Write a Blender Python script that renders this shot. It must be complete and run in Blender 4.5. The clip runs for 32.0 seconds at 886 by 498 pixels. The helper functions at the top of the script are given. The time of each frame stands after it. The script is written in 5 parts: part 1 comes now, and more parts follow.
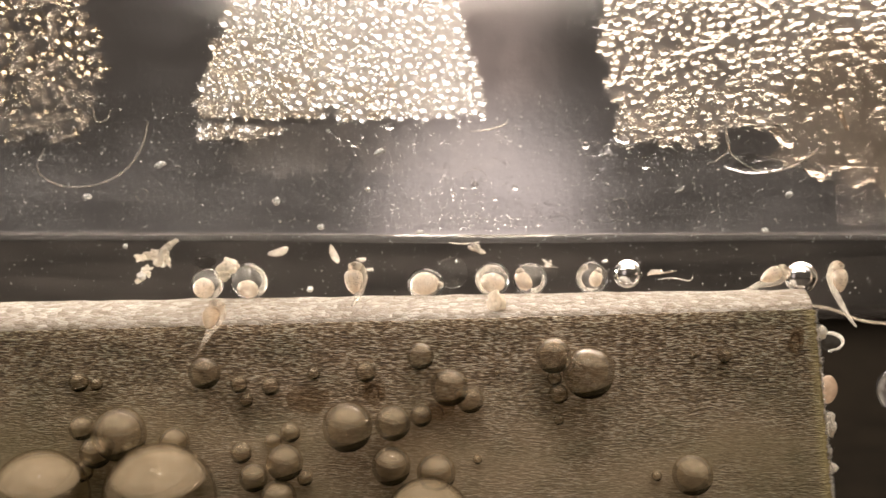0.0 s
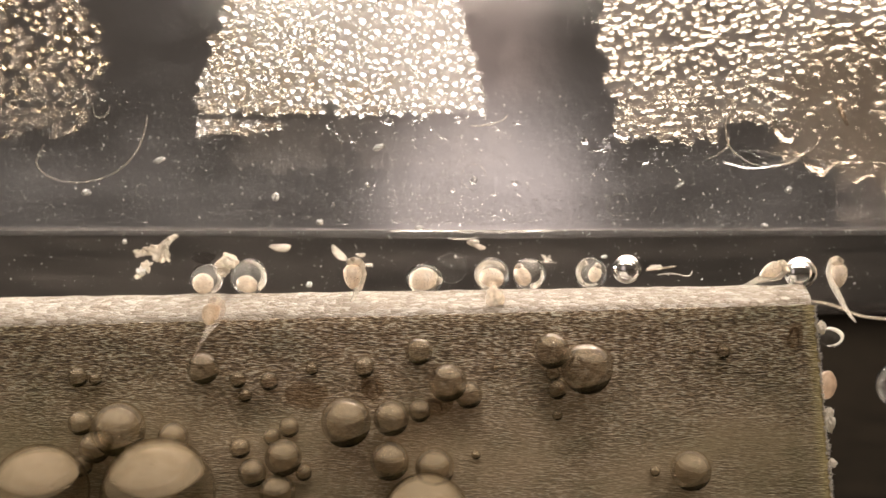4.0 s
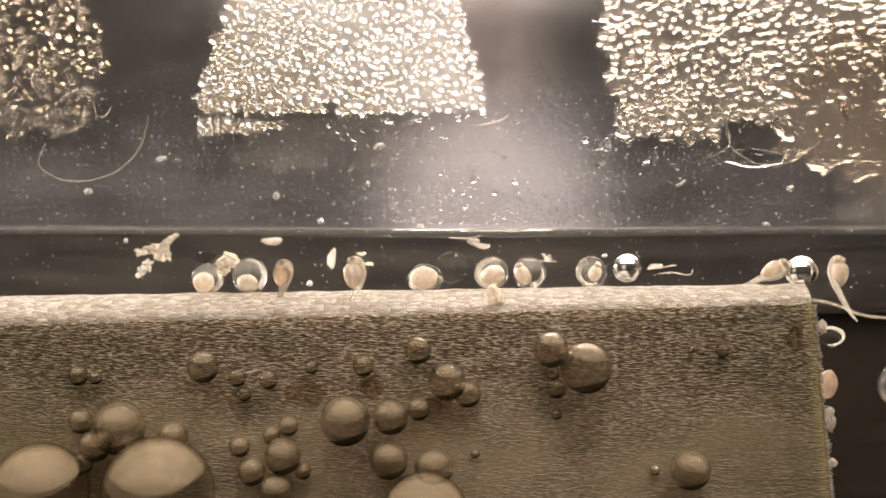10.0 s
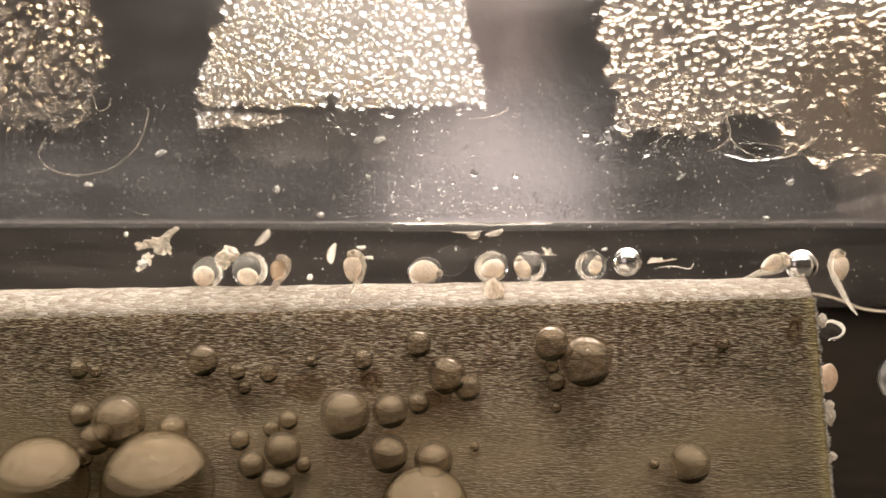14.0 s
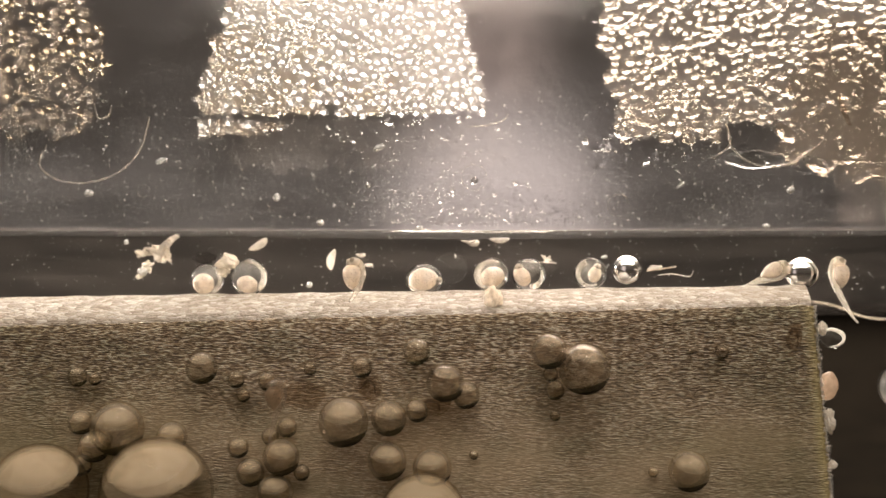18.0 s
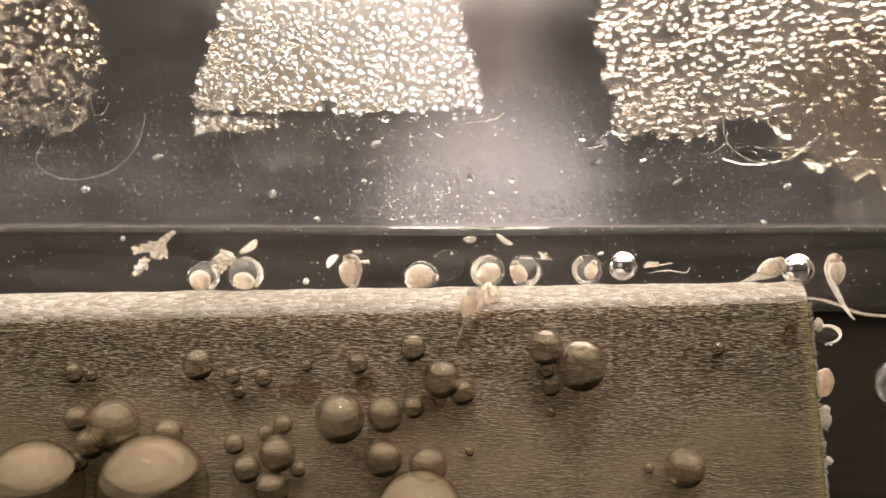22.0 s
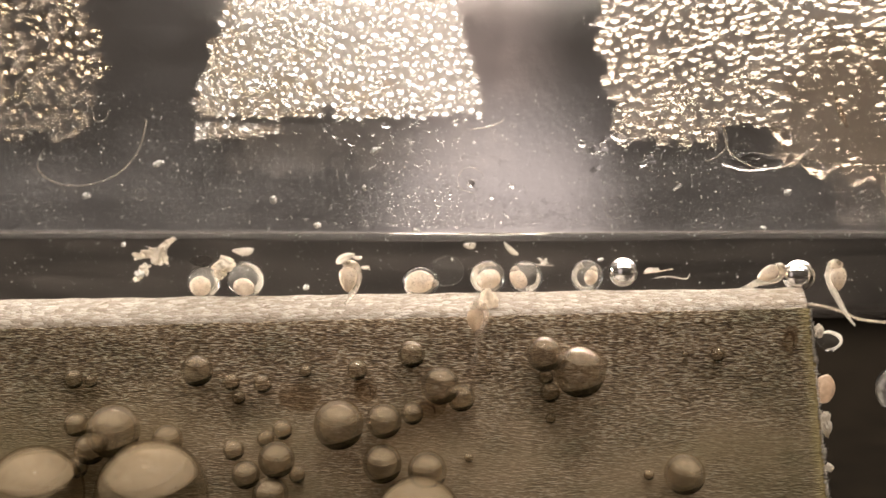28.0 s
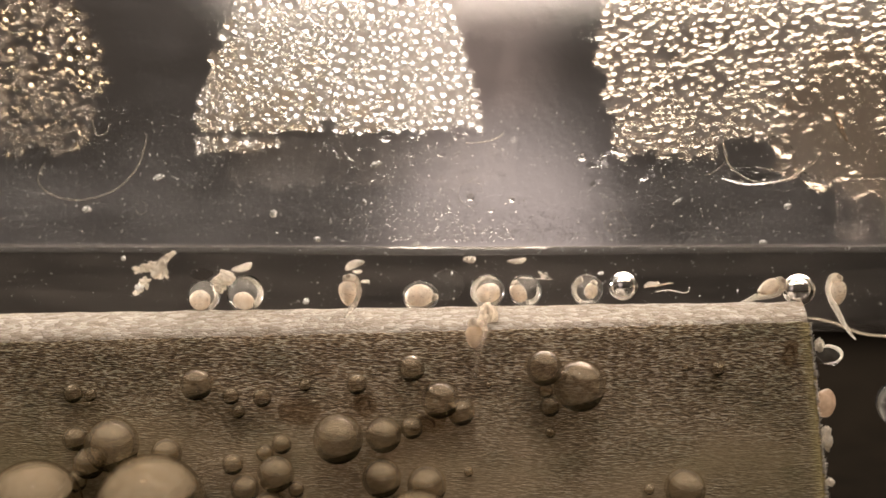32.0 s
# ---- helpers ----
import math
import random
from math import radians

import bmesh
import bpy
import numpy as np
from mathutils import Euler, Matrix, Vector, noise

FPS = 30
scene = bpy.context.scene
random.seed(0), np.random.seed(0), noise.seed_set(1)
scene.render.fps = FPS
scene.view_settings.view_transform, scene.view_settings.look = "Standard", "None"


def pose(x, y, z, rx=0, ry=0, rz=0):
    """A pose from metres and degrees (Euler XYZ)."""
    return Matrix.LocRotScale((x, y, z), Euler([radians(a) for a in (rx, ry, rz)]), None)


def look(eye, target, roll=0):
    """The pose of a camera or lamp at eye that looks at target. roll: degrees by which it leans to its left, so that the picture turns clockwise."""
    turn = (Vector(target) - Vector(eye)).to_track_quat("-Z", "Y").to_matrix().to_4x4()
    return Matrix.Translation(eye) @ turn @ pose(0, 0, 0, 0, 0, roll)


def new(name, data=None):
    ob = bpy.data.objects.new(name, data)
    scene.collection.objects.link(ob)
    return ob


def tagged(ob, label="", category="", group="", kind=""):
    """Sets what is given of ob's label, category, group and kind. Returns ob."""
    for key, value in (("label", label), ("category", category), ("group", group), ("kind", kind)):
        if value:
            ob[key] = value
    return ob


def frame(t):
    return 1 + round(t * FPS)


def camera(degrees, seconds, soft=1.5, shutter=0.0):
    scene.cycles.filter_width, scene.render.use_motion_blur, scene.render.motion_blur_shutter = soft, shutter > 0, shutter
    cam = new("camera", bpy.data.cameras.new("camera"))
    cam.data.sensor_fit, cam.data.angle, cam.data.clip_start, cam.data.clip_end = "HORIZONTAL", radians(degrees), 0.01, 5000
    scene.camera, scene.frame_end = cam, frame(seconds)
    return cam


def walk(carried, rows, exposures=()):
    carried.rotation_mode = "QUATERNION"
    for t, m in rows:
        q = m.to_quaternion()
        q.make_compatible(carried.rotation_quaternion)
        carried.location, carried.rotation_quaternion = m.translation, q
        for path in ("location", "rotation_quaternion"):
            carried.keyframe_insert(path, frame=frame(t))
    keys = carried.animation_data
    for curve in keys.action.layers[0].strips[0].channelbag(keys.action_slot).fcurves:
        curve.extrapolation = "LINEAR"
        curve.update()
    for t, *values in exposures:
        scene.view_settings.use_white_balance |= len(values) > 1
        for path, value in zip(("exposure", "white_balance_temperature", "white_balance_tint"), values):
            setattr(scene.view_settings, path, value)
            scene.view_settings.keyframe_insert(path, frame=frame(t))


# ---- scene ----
# A sheet of white foam in clear water with fish eggs and larvae along its cut edge.
# The file's own lengths are millimetres; MM turns them into metres.
MM = 0.001


def place(x, y, z, rx=0, ry=0, rz=0):
    return pose(x * MM, y * MM, z * MM, rx, ry, rz)


def cam_at(x, pitch, yaw):
    return place(x, -40, 14, 90 + pitch, 0, yaw)


cam = camera(45, 32.0, soft=1.5)
cam.data.dof.use_dof, cam.data.dof.focus_distance, cam.data.dof.aperture_fstop = True, 37.4 * MM, 66
walk(cam, [
    (0, cam_at(0.091, 0.000, 0.135)),
    (0.5, cam_at(0.111, -0.139, 0.165)),
    (1, cam_at(0.126, -0.185, 0.163)),
    (1.5, cam_at(0.160, -0.278, 0.235)),
    (2, cam_at(0.160, -0.304, 0.219)),
    (2.5, cam_at(0.183, -0.185, 0.248)),
    (3, cam_at(0.205, -0.144, 0.281)),
    (3.5, cam_at(0.220, -0.141, 0.282)),
    (5.5, cam_at(0.421, -0.834, 0.591)),
    (6, cam_at(0.424, -0.791, 0.580)),
    (6.5, cam_at(0.430, -0.474, 0.592)),
    (7, cam_at(0.456, -0.373, 0.621)),
    (7.5, cam_at(0.474, -0.262, 0.655)),
    (8, cam_at(0.510, -0.250, 0.710)),
    (8.5, cam_at(0.534, -0.185, 0.741)),
    (9, cam_at(0.558, -0.232, 0.758)),
    (9.5, cam_at(0.572, -0.324, 0.781)),
    (10, cam_at(0.594, -0.306, 0.813)),
    (10.5, cam_at(0.618, -0.203, 0.845)),
    (11, cam_at(0.642, -0.273, 0.882)),
    (11.5, cam_at(0.642, -0.371, 0.882)),
    (12, cam_at(0.644, -0.487, 0.886)),
    (12.5, cam_at(0.661, -0.602, 0.911)),
    (13, cam_at(0.661, -0.618, 0.906)),
    (13.5, cam_at(0.664, -0.556, 0.915)),
    (14, cam_at(0.668, -0.644, 0.921)),
    (14.5, cam_at(0.707, -0.664, 0.965)),
    (16.5, cam_at(0.884, -0.512, 1.197)),
    (17, cam_at(0.908, -0.170, 1.245)),
    (17.5, cam_at(0.897, -0.008, 1.238)),
    (18, cam_at(0.913, -0.232, 1.242)),
    (18.5, cam_at(0.904, -0.198, 1.247)),
    (19, cam_at(0.913, -0.252, 1.254)),
    (19.5, cam_at(0.934, -0.373, 1.295)),
    (20, cam_at(0.946, -0.420, 1.292)),
    (20.5, cam_at(0.951, -0.484, 1.320)),
    (21, cam_at(0.983, -0.543, 1.354)),
    (21.5, cam_at(0.996, -0.373, 1.355)),
    (22, cam_at(1.024, -0.417, 1.210)),
    (22.5, cam_at(1.050, -0.417, 1.255)),
    (23, cam_at(1.080, -0.335, 1.262)),
    (23.5, cam_at(1.089, -0.306, 1.305)),
    (24, cam_at(1.084, -0.327, 1.298)),
    (24.5, cam_at(1.101, -0.116, 1.311)),
    (25, cam_at(1.108, -0.152, 1.309)),
    (25.5, cam_at(1.115, -0.278, 1.308)),
    (27.5, cam_at(1.205, -0.106, 1.443)),
    (28, cam_at(1.261, -0.096, 1.545)),
    (28.5, cam_at(1.267, 0.044, 1.546)),
    (29, cam_at(1.280, 0.093, 1.571)),
    (29.5, cam_at(1.292, 0.093, 1.573)),
    (30, cam_at(1.295, 0.095, 1.561)),
    (30.5, cam_at(1.304, 0.105, 1.588)),
    (31, cam_at(1.312, 0.332, 1.599)),
    (31.5, cam_at(1.323, 0.646, 1.602)),
    (32, cam_at(1.331, 0.646, 1.638)),
], exposures=((0, 0.0, 6480, 10.4), (29.0, 0.0, 6500, 10.4), (31.0, 0.0, 6600, 11.2), (31.5, -0.30, 6640, 11.8), (32.0, -0.32, 6640, 11.8)))

# ---- world and light ----
world = bpy.data.worlds.new("room")
world.use_nodes = True
scene.world = world
wn, wl = world.node_tree.nodes, world.node_tree.links
w_dir, w_sep, w_ramp = wn.new("ShaderNodeTexCoord"), wn.new("ShaderNodeSeparateXYZ"), wn.new("ShaderNodeMapRange")
w_ramp.inputs["From Min"].default_value, w_ramp.inputs["From Max"].default_value = -0.35, 0.9
w_ramp.inputs["To Min"].default_value, w_ramp.inputs["To Max"].default_value = 0.03, 0.30
wl.new(w_dir.outputs["Generated"], w_sep.inputs[0])
wl.new(w_sep.outputs["Z"], w_ramp.inputs["Value"])
wl.new(w_ramp.outputs[0], wn["Background"].inputs[1])
wn["Background"].inputs[0].default_value = (1.0, 0.77, 0.50, 1)


def area_lamp(name, eye, target, sx, sy, watts, colour):
    data = bpy.data.lights.new(name, "AREA")
    data.shape, data.size, data.size_y = "RECTANGLE", sx * MM, sy * MM
    data.energy, data.color = watts, colour
    lamp = new(name, data)
    lamp.matrix_world = look([c * MM for c in eye], [c * MM for c in target])
    return lamp


area_lamp("back_lamp", (26, 113, 107), (0, 0, 14), 140, 112, 0.74, (1.0, 0.875, 0.735))
area_lamp("top_lamp", (-6, -72, 150), (0, -4, 8), 340, 150, 0.265, (1.0, 0.90, 0.795))
# small unseen source, added for crisp glints on bubbles and shells
area_lamp("led_lamp", (14, -74, 150), (0, -4, 8), 15, 15, 0.042, (1.0, 0.90, 0.80))
# unseen source, added to brighten the rear rim and the eggs from behind
rear = area_lamp("rear_lamp", (-135, 80, 44), (0, 0, 12.5), 30, 20, 0.048, (1.0, 0.92, 0.82))
rear.data.spread = radians(40)
# unseen narrow source, added for the bright column on the wall
glow = area_lamp("wall_lamp", (2.9, 9.5, 44), (2.0, 2.7, 17), 3.5, 2, 0.0019, (1.0, 0.86, 0.80))
glow.data.spread = radians(34)
# added ellipse that stands in for the blurred glow above the lip
low = area_lamp("low_lamp", (4.0, 78, 17.5), (1.9, 0, 16.0), 20, 22, 6.2e-4, (1.0, 0.85, 0.79))
low.data.shape = "ELLIPSE"


# ---- materials ----
def material(name):
    m = bpy.data.materials.new(name)
    m.use_nodes = True
    n = m.node_tree.nodes
    n.clear()
    out = n.new("ShaderNodeOutputMaterial")
    return m, n, m.node_tree.links, out


def coords(n, l, scale):
    tc = n.new("ShaderNodeTexCoord")
    mp = n.new("ShaderNodeMapping")
    mp.inputs["Scale"].default_value = [s / MM for s in scale]
    l.new(tc.outputs["Object"], mp.inputs["Vector"])
    return mp.outputs[0]


def noise_tex(n, l, vec, scale, detail=4.0, rough=0.55):
    t = n.new("ShaderNodeTexNoise")
    t.inputs["Scale"].default_value = scale
    t.inputs["Detail"].default_value = detail
    t.inputs["Roughness"].default_value = rough
    l.new(vec, t.inputs["Vector"])
    return t.outputs["Fac"]


def ramp(n, l, fac, stops):
    r = n.new("ShaderNodeValToRGB")
    e = r.color_ramp.elements
    while len(e) < len(stops):
        e.new(0.5)
    for el, (p, c) in zip(e, stops):
        el.position = p
        el.color = (*c, 1)
    l.new(fac, r.inputs[0])
    return r.outputs[0]


def mixed(n, l, fac, a, b, mode="MIX"):
    x = n.new("ShaderNodeMix")
    x.data_type, x.blend_type = "RGBA", mode
    for s, v in ((x.inputs[0], fac), (x.inputs[6], a), (x.inputs[7], b)):
        if isinstance(v, (int, float)):
            s.default_value = v
        elif isinstance(v, tuple):
            s.default_value = (*v, 1)
        else:
            l.new(v, s)
    return x.outputs[2]


def bump(n, l, height, strength, distance):
    b = n.new("ShaderNodeBump")
    b.inputs["Strength"].default_value = strength
    b.inputs["Distance"].default_value = distance * MM
    l.new(height, b.inputs["Height"])
    return b.outputs[0]


def principled(n, l, colour, rough=0.6, normal=None, spec=0.5):
    p = n.new("ShaderNodeBsdfPrincipled")
    if isinstance(colour, tuple):
        p.inputs["Base Color"].default_value = (*colour, 1)
    else:
        l.new(colour, p.inputs["Base Color"])
    p.inputs["Roughness"].default_value = rough
    p.inputs["Specular IOR Level"].default_value = spec
    if normal is not None:
        l.new(normal, p.inputs["Normal"])
    return p


def shader_mix(n, l, fac, a, b):
    m = n.new("ShaderNodeMixShader")
    if isinstance(fac, (int, float)):
        m.inputs[0].default_value = fac
    else:
        l.new(fac, m.inputs[0])
    l.new(a, m.inputs[1])
    l.new(b, m.inputs[2])
    return m.outputs[0]


def simple(name, low, high, scale, rough=0.6, relief=0.2, depth=0.02, glow_through=0.0, spec=0.5, see=0.0):
    """A mottled solid surface; glow_through lets light pass diffusely."""
    m, n, l, out = material(name)
    v = coords(n, l, (1, 1, 1))
    f = noise_tex(n, l, v, scale)
    g = noise_tex(n, l, v, scale * 6)
    c = mixed(n, l, 0.3, ramp(n, l, f, [(0.3, low), (0.7, high)]), ramp(n, l, g, [(0.3, low), (0.7, high)]))
    nb = bump(n, l, g, relief, depth)
    s = principled(n, l, c, rough, nb, spec).outputs[0]
    if glow_through:
        t = n.new("ShaderNodeBsdfTranslucent")
        l.new(c, t.inputs[0])
        s = shader_mix(n, l, glow_through, s, t.outputs[0])
    if see:
        s = shader_mix(n, l, see, s, n.new("ShaderNodeBsdfTransparent").outputs[0])
    l.new(s, out.inputs[0])
    return m


def foam_edge():
    """Cut foam: bright flattened cells with thin darker seams between them."""
    m, n, l, out = material("foam_cut_edge")
    v = coords(n, l, (2.1, 2.1, 6.5))
    w = n.new("ShaderNodeTexNoise")
    w.inputs["Scale"].default_value = 2.2
    w.inputs["Detail"].default_value = 4.0
    l.new(v, w.inputs["Vector"])
    wv = mixed(n, l, 0.34, v, w.outputs["Color"], "ADD")
    vo = n.new("ShaderNodeTexVoronoi")
    vo.feature = "DISTANCE_TO_EDGE"
    vo.inputs["Scale"].default_value = 1.7
    l.new(wv, vo.inputs["Vector"])
    vf = n.new("ShaderNodeTexVoronoi")
    vf.inputs["Scale"].default_value = 1.7
    l.new(wv, vf.inputs["Vector"])
    seam = ramp(n, l, vo.outputs["Distance"], [(0.0, (0.40, 0.33, 0.25)), (0.05, (0.74, 0.70, 0.64)), (0.13, (1.0, 1.0, 1.0))])
    broken = ramp(n, l, noise_tex(n, l, v, 1.3, 3.0), [(0.42, (0, 0, 0)), (0.60, (1, 1, 1))])
    wall = mixed(n, l, broken, (0.96, 0.95, 0.93), seam)
    cell = ramp(n, l, vf.outputs["Color"], [(0.12, (0.32, 0.28, 0.232)), (0.5, (0.435, 0.395, 0.35)), (0.85, (0.62, 0.595, 0.565))])
    big = ramp(n, l, noise_tex(n, l, v, 0.5), [(0.3, (0.84, 0.80, 0.74)), (0.7, (1, 1, 1))])
    fine = ramp(n, l, noise_tex(n, l, v, 7.0, 3.0, 0.6), [(0.3, (0.78, 0.76, 0.72)), (0.6, (1, 1, 1))])
    c = mixed(n, l, 1.0, mixed(n, l, 1.0, mixed(n, l, 1.0, wall, cell, "MULTIPLY"), big, "MULTIPLY"), fine, "MULTIPLY")
    hgt = mixed(n, l, 0.4, vo.outputs["Distance"], noise_tex(n, l, v, 6.0), "ADD")
    p = principled(n, l, c, 0.7, bump(n, l, hgt, 0.9, 0.10))
    t = n.new("ShaderNodeBsdfTranslucent")
    l.new(c, t.inputs[0])
    l.new(shader_mix(n, l, 0.25, p.outputs[0], t.outputs[0]), out.inputs[0])
    return m


def foam_skin(name="foam_skin", pale=0.0, glow_through=0.0):
    """The pressed face of the sheet: level ridges broken into pale and dark dashes, grey-brown."""
    m, n, l, out = material(name)
    v = coords(n, l, (5.2, 1.0, 30.0))
    sway = noise_tex(n, l, coords(n, l, (0.9, 1.0, 0.9)), 1.0, 2.0)
    warp = mixed(n, l, 0.9, v, sway, "ADD")
    a = noise_tex(n, l, warp, 1.0, 1.0, 0.4)
    b = noise_tex(n, l, coords(n, l, (0.6, 1, 0.9)), 0.9, 3.0)
    fine = noise_tex(n, l, coords(n, l, (5.5, 1.0, 22.0)), 1.0, 2.0)
    # lit ridges and the dark gaps between them, put into the colour as dashes
    ca = ramp(n, l, a, [(0.34, (0.125, 0.078, 0.042)), (0.45, (0.285, 0.185, 0.104)), (0.54, (0.44, 0.304, 0.18)), (0.59, (0.66, 0.51, 0.345)), (0.65, (0.92, 0.81, 0.65))])
    # lower face: soft focus and brightness put into the colour, dashes fading out
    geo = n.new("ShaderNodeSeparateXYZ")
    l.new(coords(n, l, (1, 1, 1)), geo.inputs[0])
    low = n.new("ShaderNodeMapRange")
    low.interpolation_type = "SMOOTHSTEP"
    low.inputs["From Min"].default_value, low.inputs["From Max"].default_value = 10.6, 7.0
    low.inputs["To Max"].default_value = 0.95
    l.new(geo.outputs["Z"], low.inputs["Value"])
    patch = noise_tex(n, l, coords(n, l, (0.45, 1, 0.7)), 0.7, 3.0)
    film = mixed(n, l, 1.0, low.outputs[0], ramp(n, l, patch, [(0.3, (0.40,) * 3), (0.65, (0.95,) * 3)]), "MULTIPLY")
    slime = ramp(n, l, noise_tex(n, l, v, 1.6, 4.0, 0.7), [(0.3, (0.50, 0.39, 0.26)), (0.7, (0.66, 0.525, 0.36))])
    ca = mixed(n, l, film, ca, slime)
    cb = ramp(n, l, b, [(0.32, (0.72, 0.75, 0.70)), (0.5, (0.93, 0.93, 0.91)), (0.68, (0.99, 0.97, 0.965))])
    cf = ramp(n, l, fine, [(0.3, (0.70,) * 3), (0.7, (1, 1, 1))])
    c = mixed(n, l, 1.0, mixed(n, l, 1.0, ca, cb, "MULTIPLY"), cf, "MULTIPLY")
    # darker and slightly olive towards both ends of the sheet
    off = n.new("ShaderNodeMath")
    off.operation = "ABSOLUTE"
    l.new(geo.outputs["X"], off.inputs[0])
    ends = n.new("ShaderNodeMapRange")
    ends.interpolation_type = "SMOOTHSTEP"
    ends.inputs["From Min"].default_value, ends.inputs["From Max"].default_value = 4.0, 13.0
    l.new(off.outputs[0], ends.inputs["Value"])
    end_tone = mixed(n, l, 1.0, ends.outputs[0], ramp(n, l, noise_tex(n, l, coords(n, l, (0.5, 1, 0.8)), 0.9, 4.0), [(0.35, (0.35,) * 3), (0.6, (1,) * 3)]), "MULTIPLY")
    c = mixed(n, l, end_tone, c, mixed(n, l, 1.0, c, (0.67, 0.69, 0.62), "MULTIPLY"))
    # light glowing through the thin cut end, painted as olive-yellow
    slant = n.new("ShaderNodeMath")
    slant.operation = "MULTIPLY_ADD"
    slant.inputs[1].default_value = 0.093
    l.new(geo.outputs["Z"], slant.inputs[0])
    l.new(geo.outputs["X"], slant.inputs[2])
    backlit_end = n.new("ShaderNodeMapRange")
    backlit_end.interpolation_type = "SMOOTHSTEP"
    backlit_end.inputs["From Min"].default_value, backlit_end.inputs["From Max"].default_value = 13.10, 13.64
    backlit_end.inputs["To Max"].default_value = 0.55
    l.new(slant.outputs[0], backlit_end.inputs["Value"])
    c = mixed(n, l, backlit_end.outputs[0], c, (0.66, 0.54, 0.24))
    c = mixed(n, l, pale, c, (0.97, 0.88, 0.72))
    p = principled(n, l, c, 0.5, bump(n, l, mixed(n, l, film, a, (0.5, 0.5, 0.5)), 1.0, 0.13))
    t = n.new("ShaderNodeBsdfTranslucent")
    l.new(c, t.inputs[0])
    l.new(shader_mix(n, l, glow_through, p.outputs[0], t.outputs[0]), out.inputs[0])
    return m


def clear(name, ior, rough=0.0, colour=(1, 1, 1), milk=0.0, tone=(0.9, 0.86, 0.8)):
    m, n, l, out = material(name)
    g = n.new("ShaderNodeBsdfGlass")
    g.inputs["Color"].default_value = (*colour, 1)
    g.inputs["IOR"].default_value = ior
    g.inputs["Roughness"].default_value = rough
    s = g.outputs[0]
    if milk:
        t = n.new("ShaderNodeBsdfTranslucent")
        t.inputs[0].default_value = (*tone, 1)
        s = shader_mix(n, l, milk, s, t.outputs[0])
    l.new(s, out.inputs[0])
    return m


def membrane(name, ior, tint=(1, 1, 1), milk=0.04, rough=0.04):
    """A thin clear skin: see-through, glossy at grazing angles, slightly milky."""
    m, n, l, out = material(name)
    tr = n.new("ShaderNodeBsdfTransparent")
    tr.inputs[0].default_value = (*tint, 1)
    gl = n.new("ShaderNodeBsdfGlossy")
    gl.inputs["Roughness"].default_value = rough
    fr = n.new("ShaderNodeFresnel")
    fr.inputs[0].default_value = ior
    v = coords(n, l, (1, 1, 1))
    df = n.new("ShaderNodeBsdfTranslucent")
    df.inputs[0].default_value = (0.85, 0.82, 0.75, 1)
    sm = ramp(n, l, noise_tex(n, l, v, 3.0), [(0.4, (0, 0, 0)), (0.75, (milk * 3,) * 3)])
    base = shader_mix(n, l, sm, tr.outputs[0], df.outputs[0])
    l.new(shader_mix(n, l, fr.outputs[0], base, gl.outputs[0]), out.inputs[0])
    return m


def flesh(name, colour, see=0.5, rough=0.25, inner=None):
    """Glassy tissue of a larva; inner is the colour that light takes on passing through."""
    m, n, l, out = material(name)
    v = coords(n, l, (1, 1, 1))
    f = noise_tex(n, l, v, 5.0)
    c = ramp(n, l, f, [(0.3, tuple(x * 0.7 for x in colour)), (0.7, colour)])
    p = principled(n, l, c, rough, bump(n, l, f, 0.2, 0.02))
    t = n.new("ShaderNodeBsdfTranslucent")
    if inner:
        t.inputs[0].default_value = (*inner, 1)
    else:
        l.new(c, t.inputs[0])
    s = shader_mix(n, l, 0.5, p.outputs[0], t.outputs[0])
    tr = n.new("ShaderNodeBsdfTransparent")
    tr.inputs[0].default_value = (0.95, 0.92, 0.88, 1)
    l.new(shader_mix(n, l, see, s, tr.outputs[0]), out.inputs[0])
    return m


def yolk_skin(name, low, high, inner=None, see=0.0, through_share=0.45):
    """Creamy yolk with small brown pigment spots; inner tints the light that passes through."""
    m, n, l, out = material(name)
    v = coords(n, l, (1, 1, 1))
    vo = n.new("ShaderNodeTexVoronoi")
    vo.inputs["Scale"].default_value = 20.0
    l.new(v, vo.inputs["Vector"])
    spots = ramp(n, l, vo.outputs["Distance"], [(0.17, (0.14, 0.09, 0.055)), (0.36, (1, 1, 1))])
    gate = ramp(n, l, noise_tex(n, l, v, 2.2), [(0.38, (0, 0, 0)), (0.50, (1, 1, 1))])
    tone = noise_tex(n, l, v, 3.5)
    shell = bump(n, l, noise_tex(n, l, v, 8.0), 0.25, 0.02)

    def dotted(a, b):
        base = ramp(n, l, tone, [(0.3, a), (0.7, b)])
        return mixed(n, l, gate, base, mixed(n, l, 1.0, base, spots, "MULTIPLY"))

    c = dotted(low, high)
    p = principled(n, l, c, 0.35, shell)
    t = n.new("ShaderNodeBsdfTranslucent")
    l.new(dotted(inner, inner) if inner else c, t.inputs[0])
    s = shader_mix(n, l, through_share, p.outputs[0], t.outputs[0])
    if see:
        tr = n.new("ShaderNodeBsdfTransparent")
        s = shader_mix(n, l, see, s, tr.outputs[0])
    l.new(s, out.inputs[0])
    return m


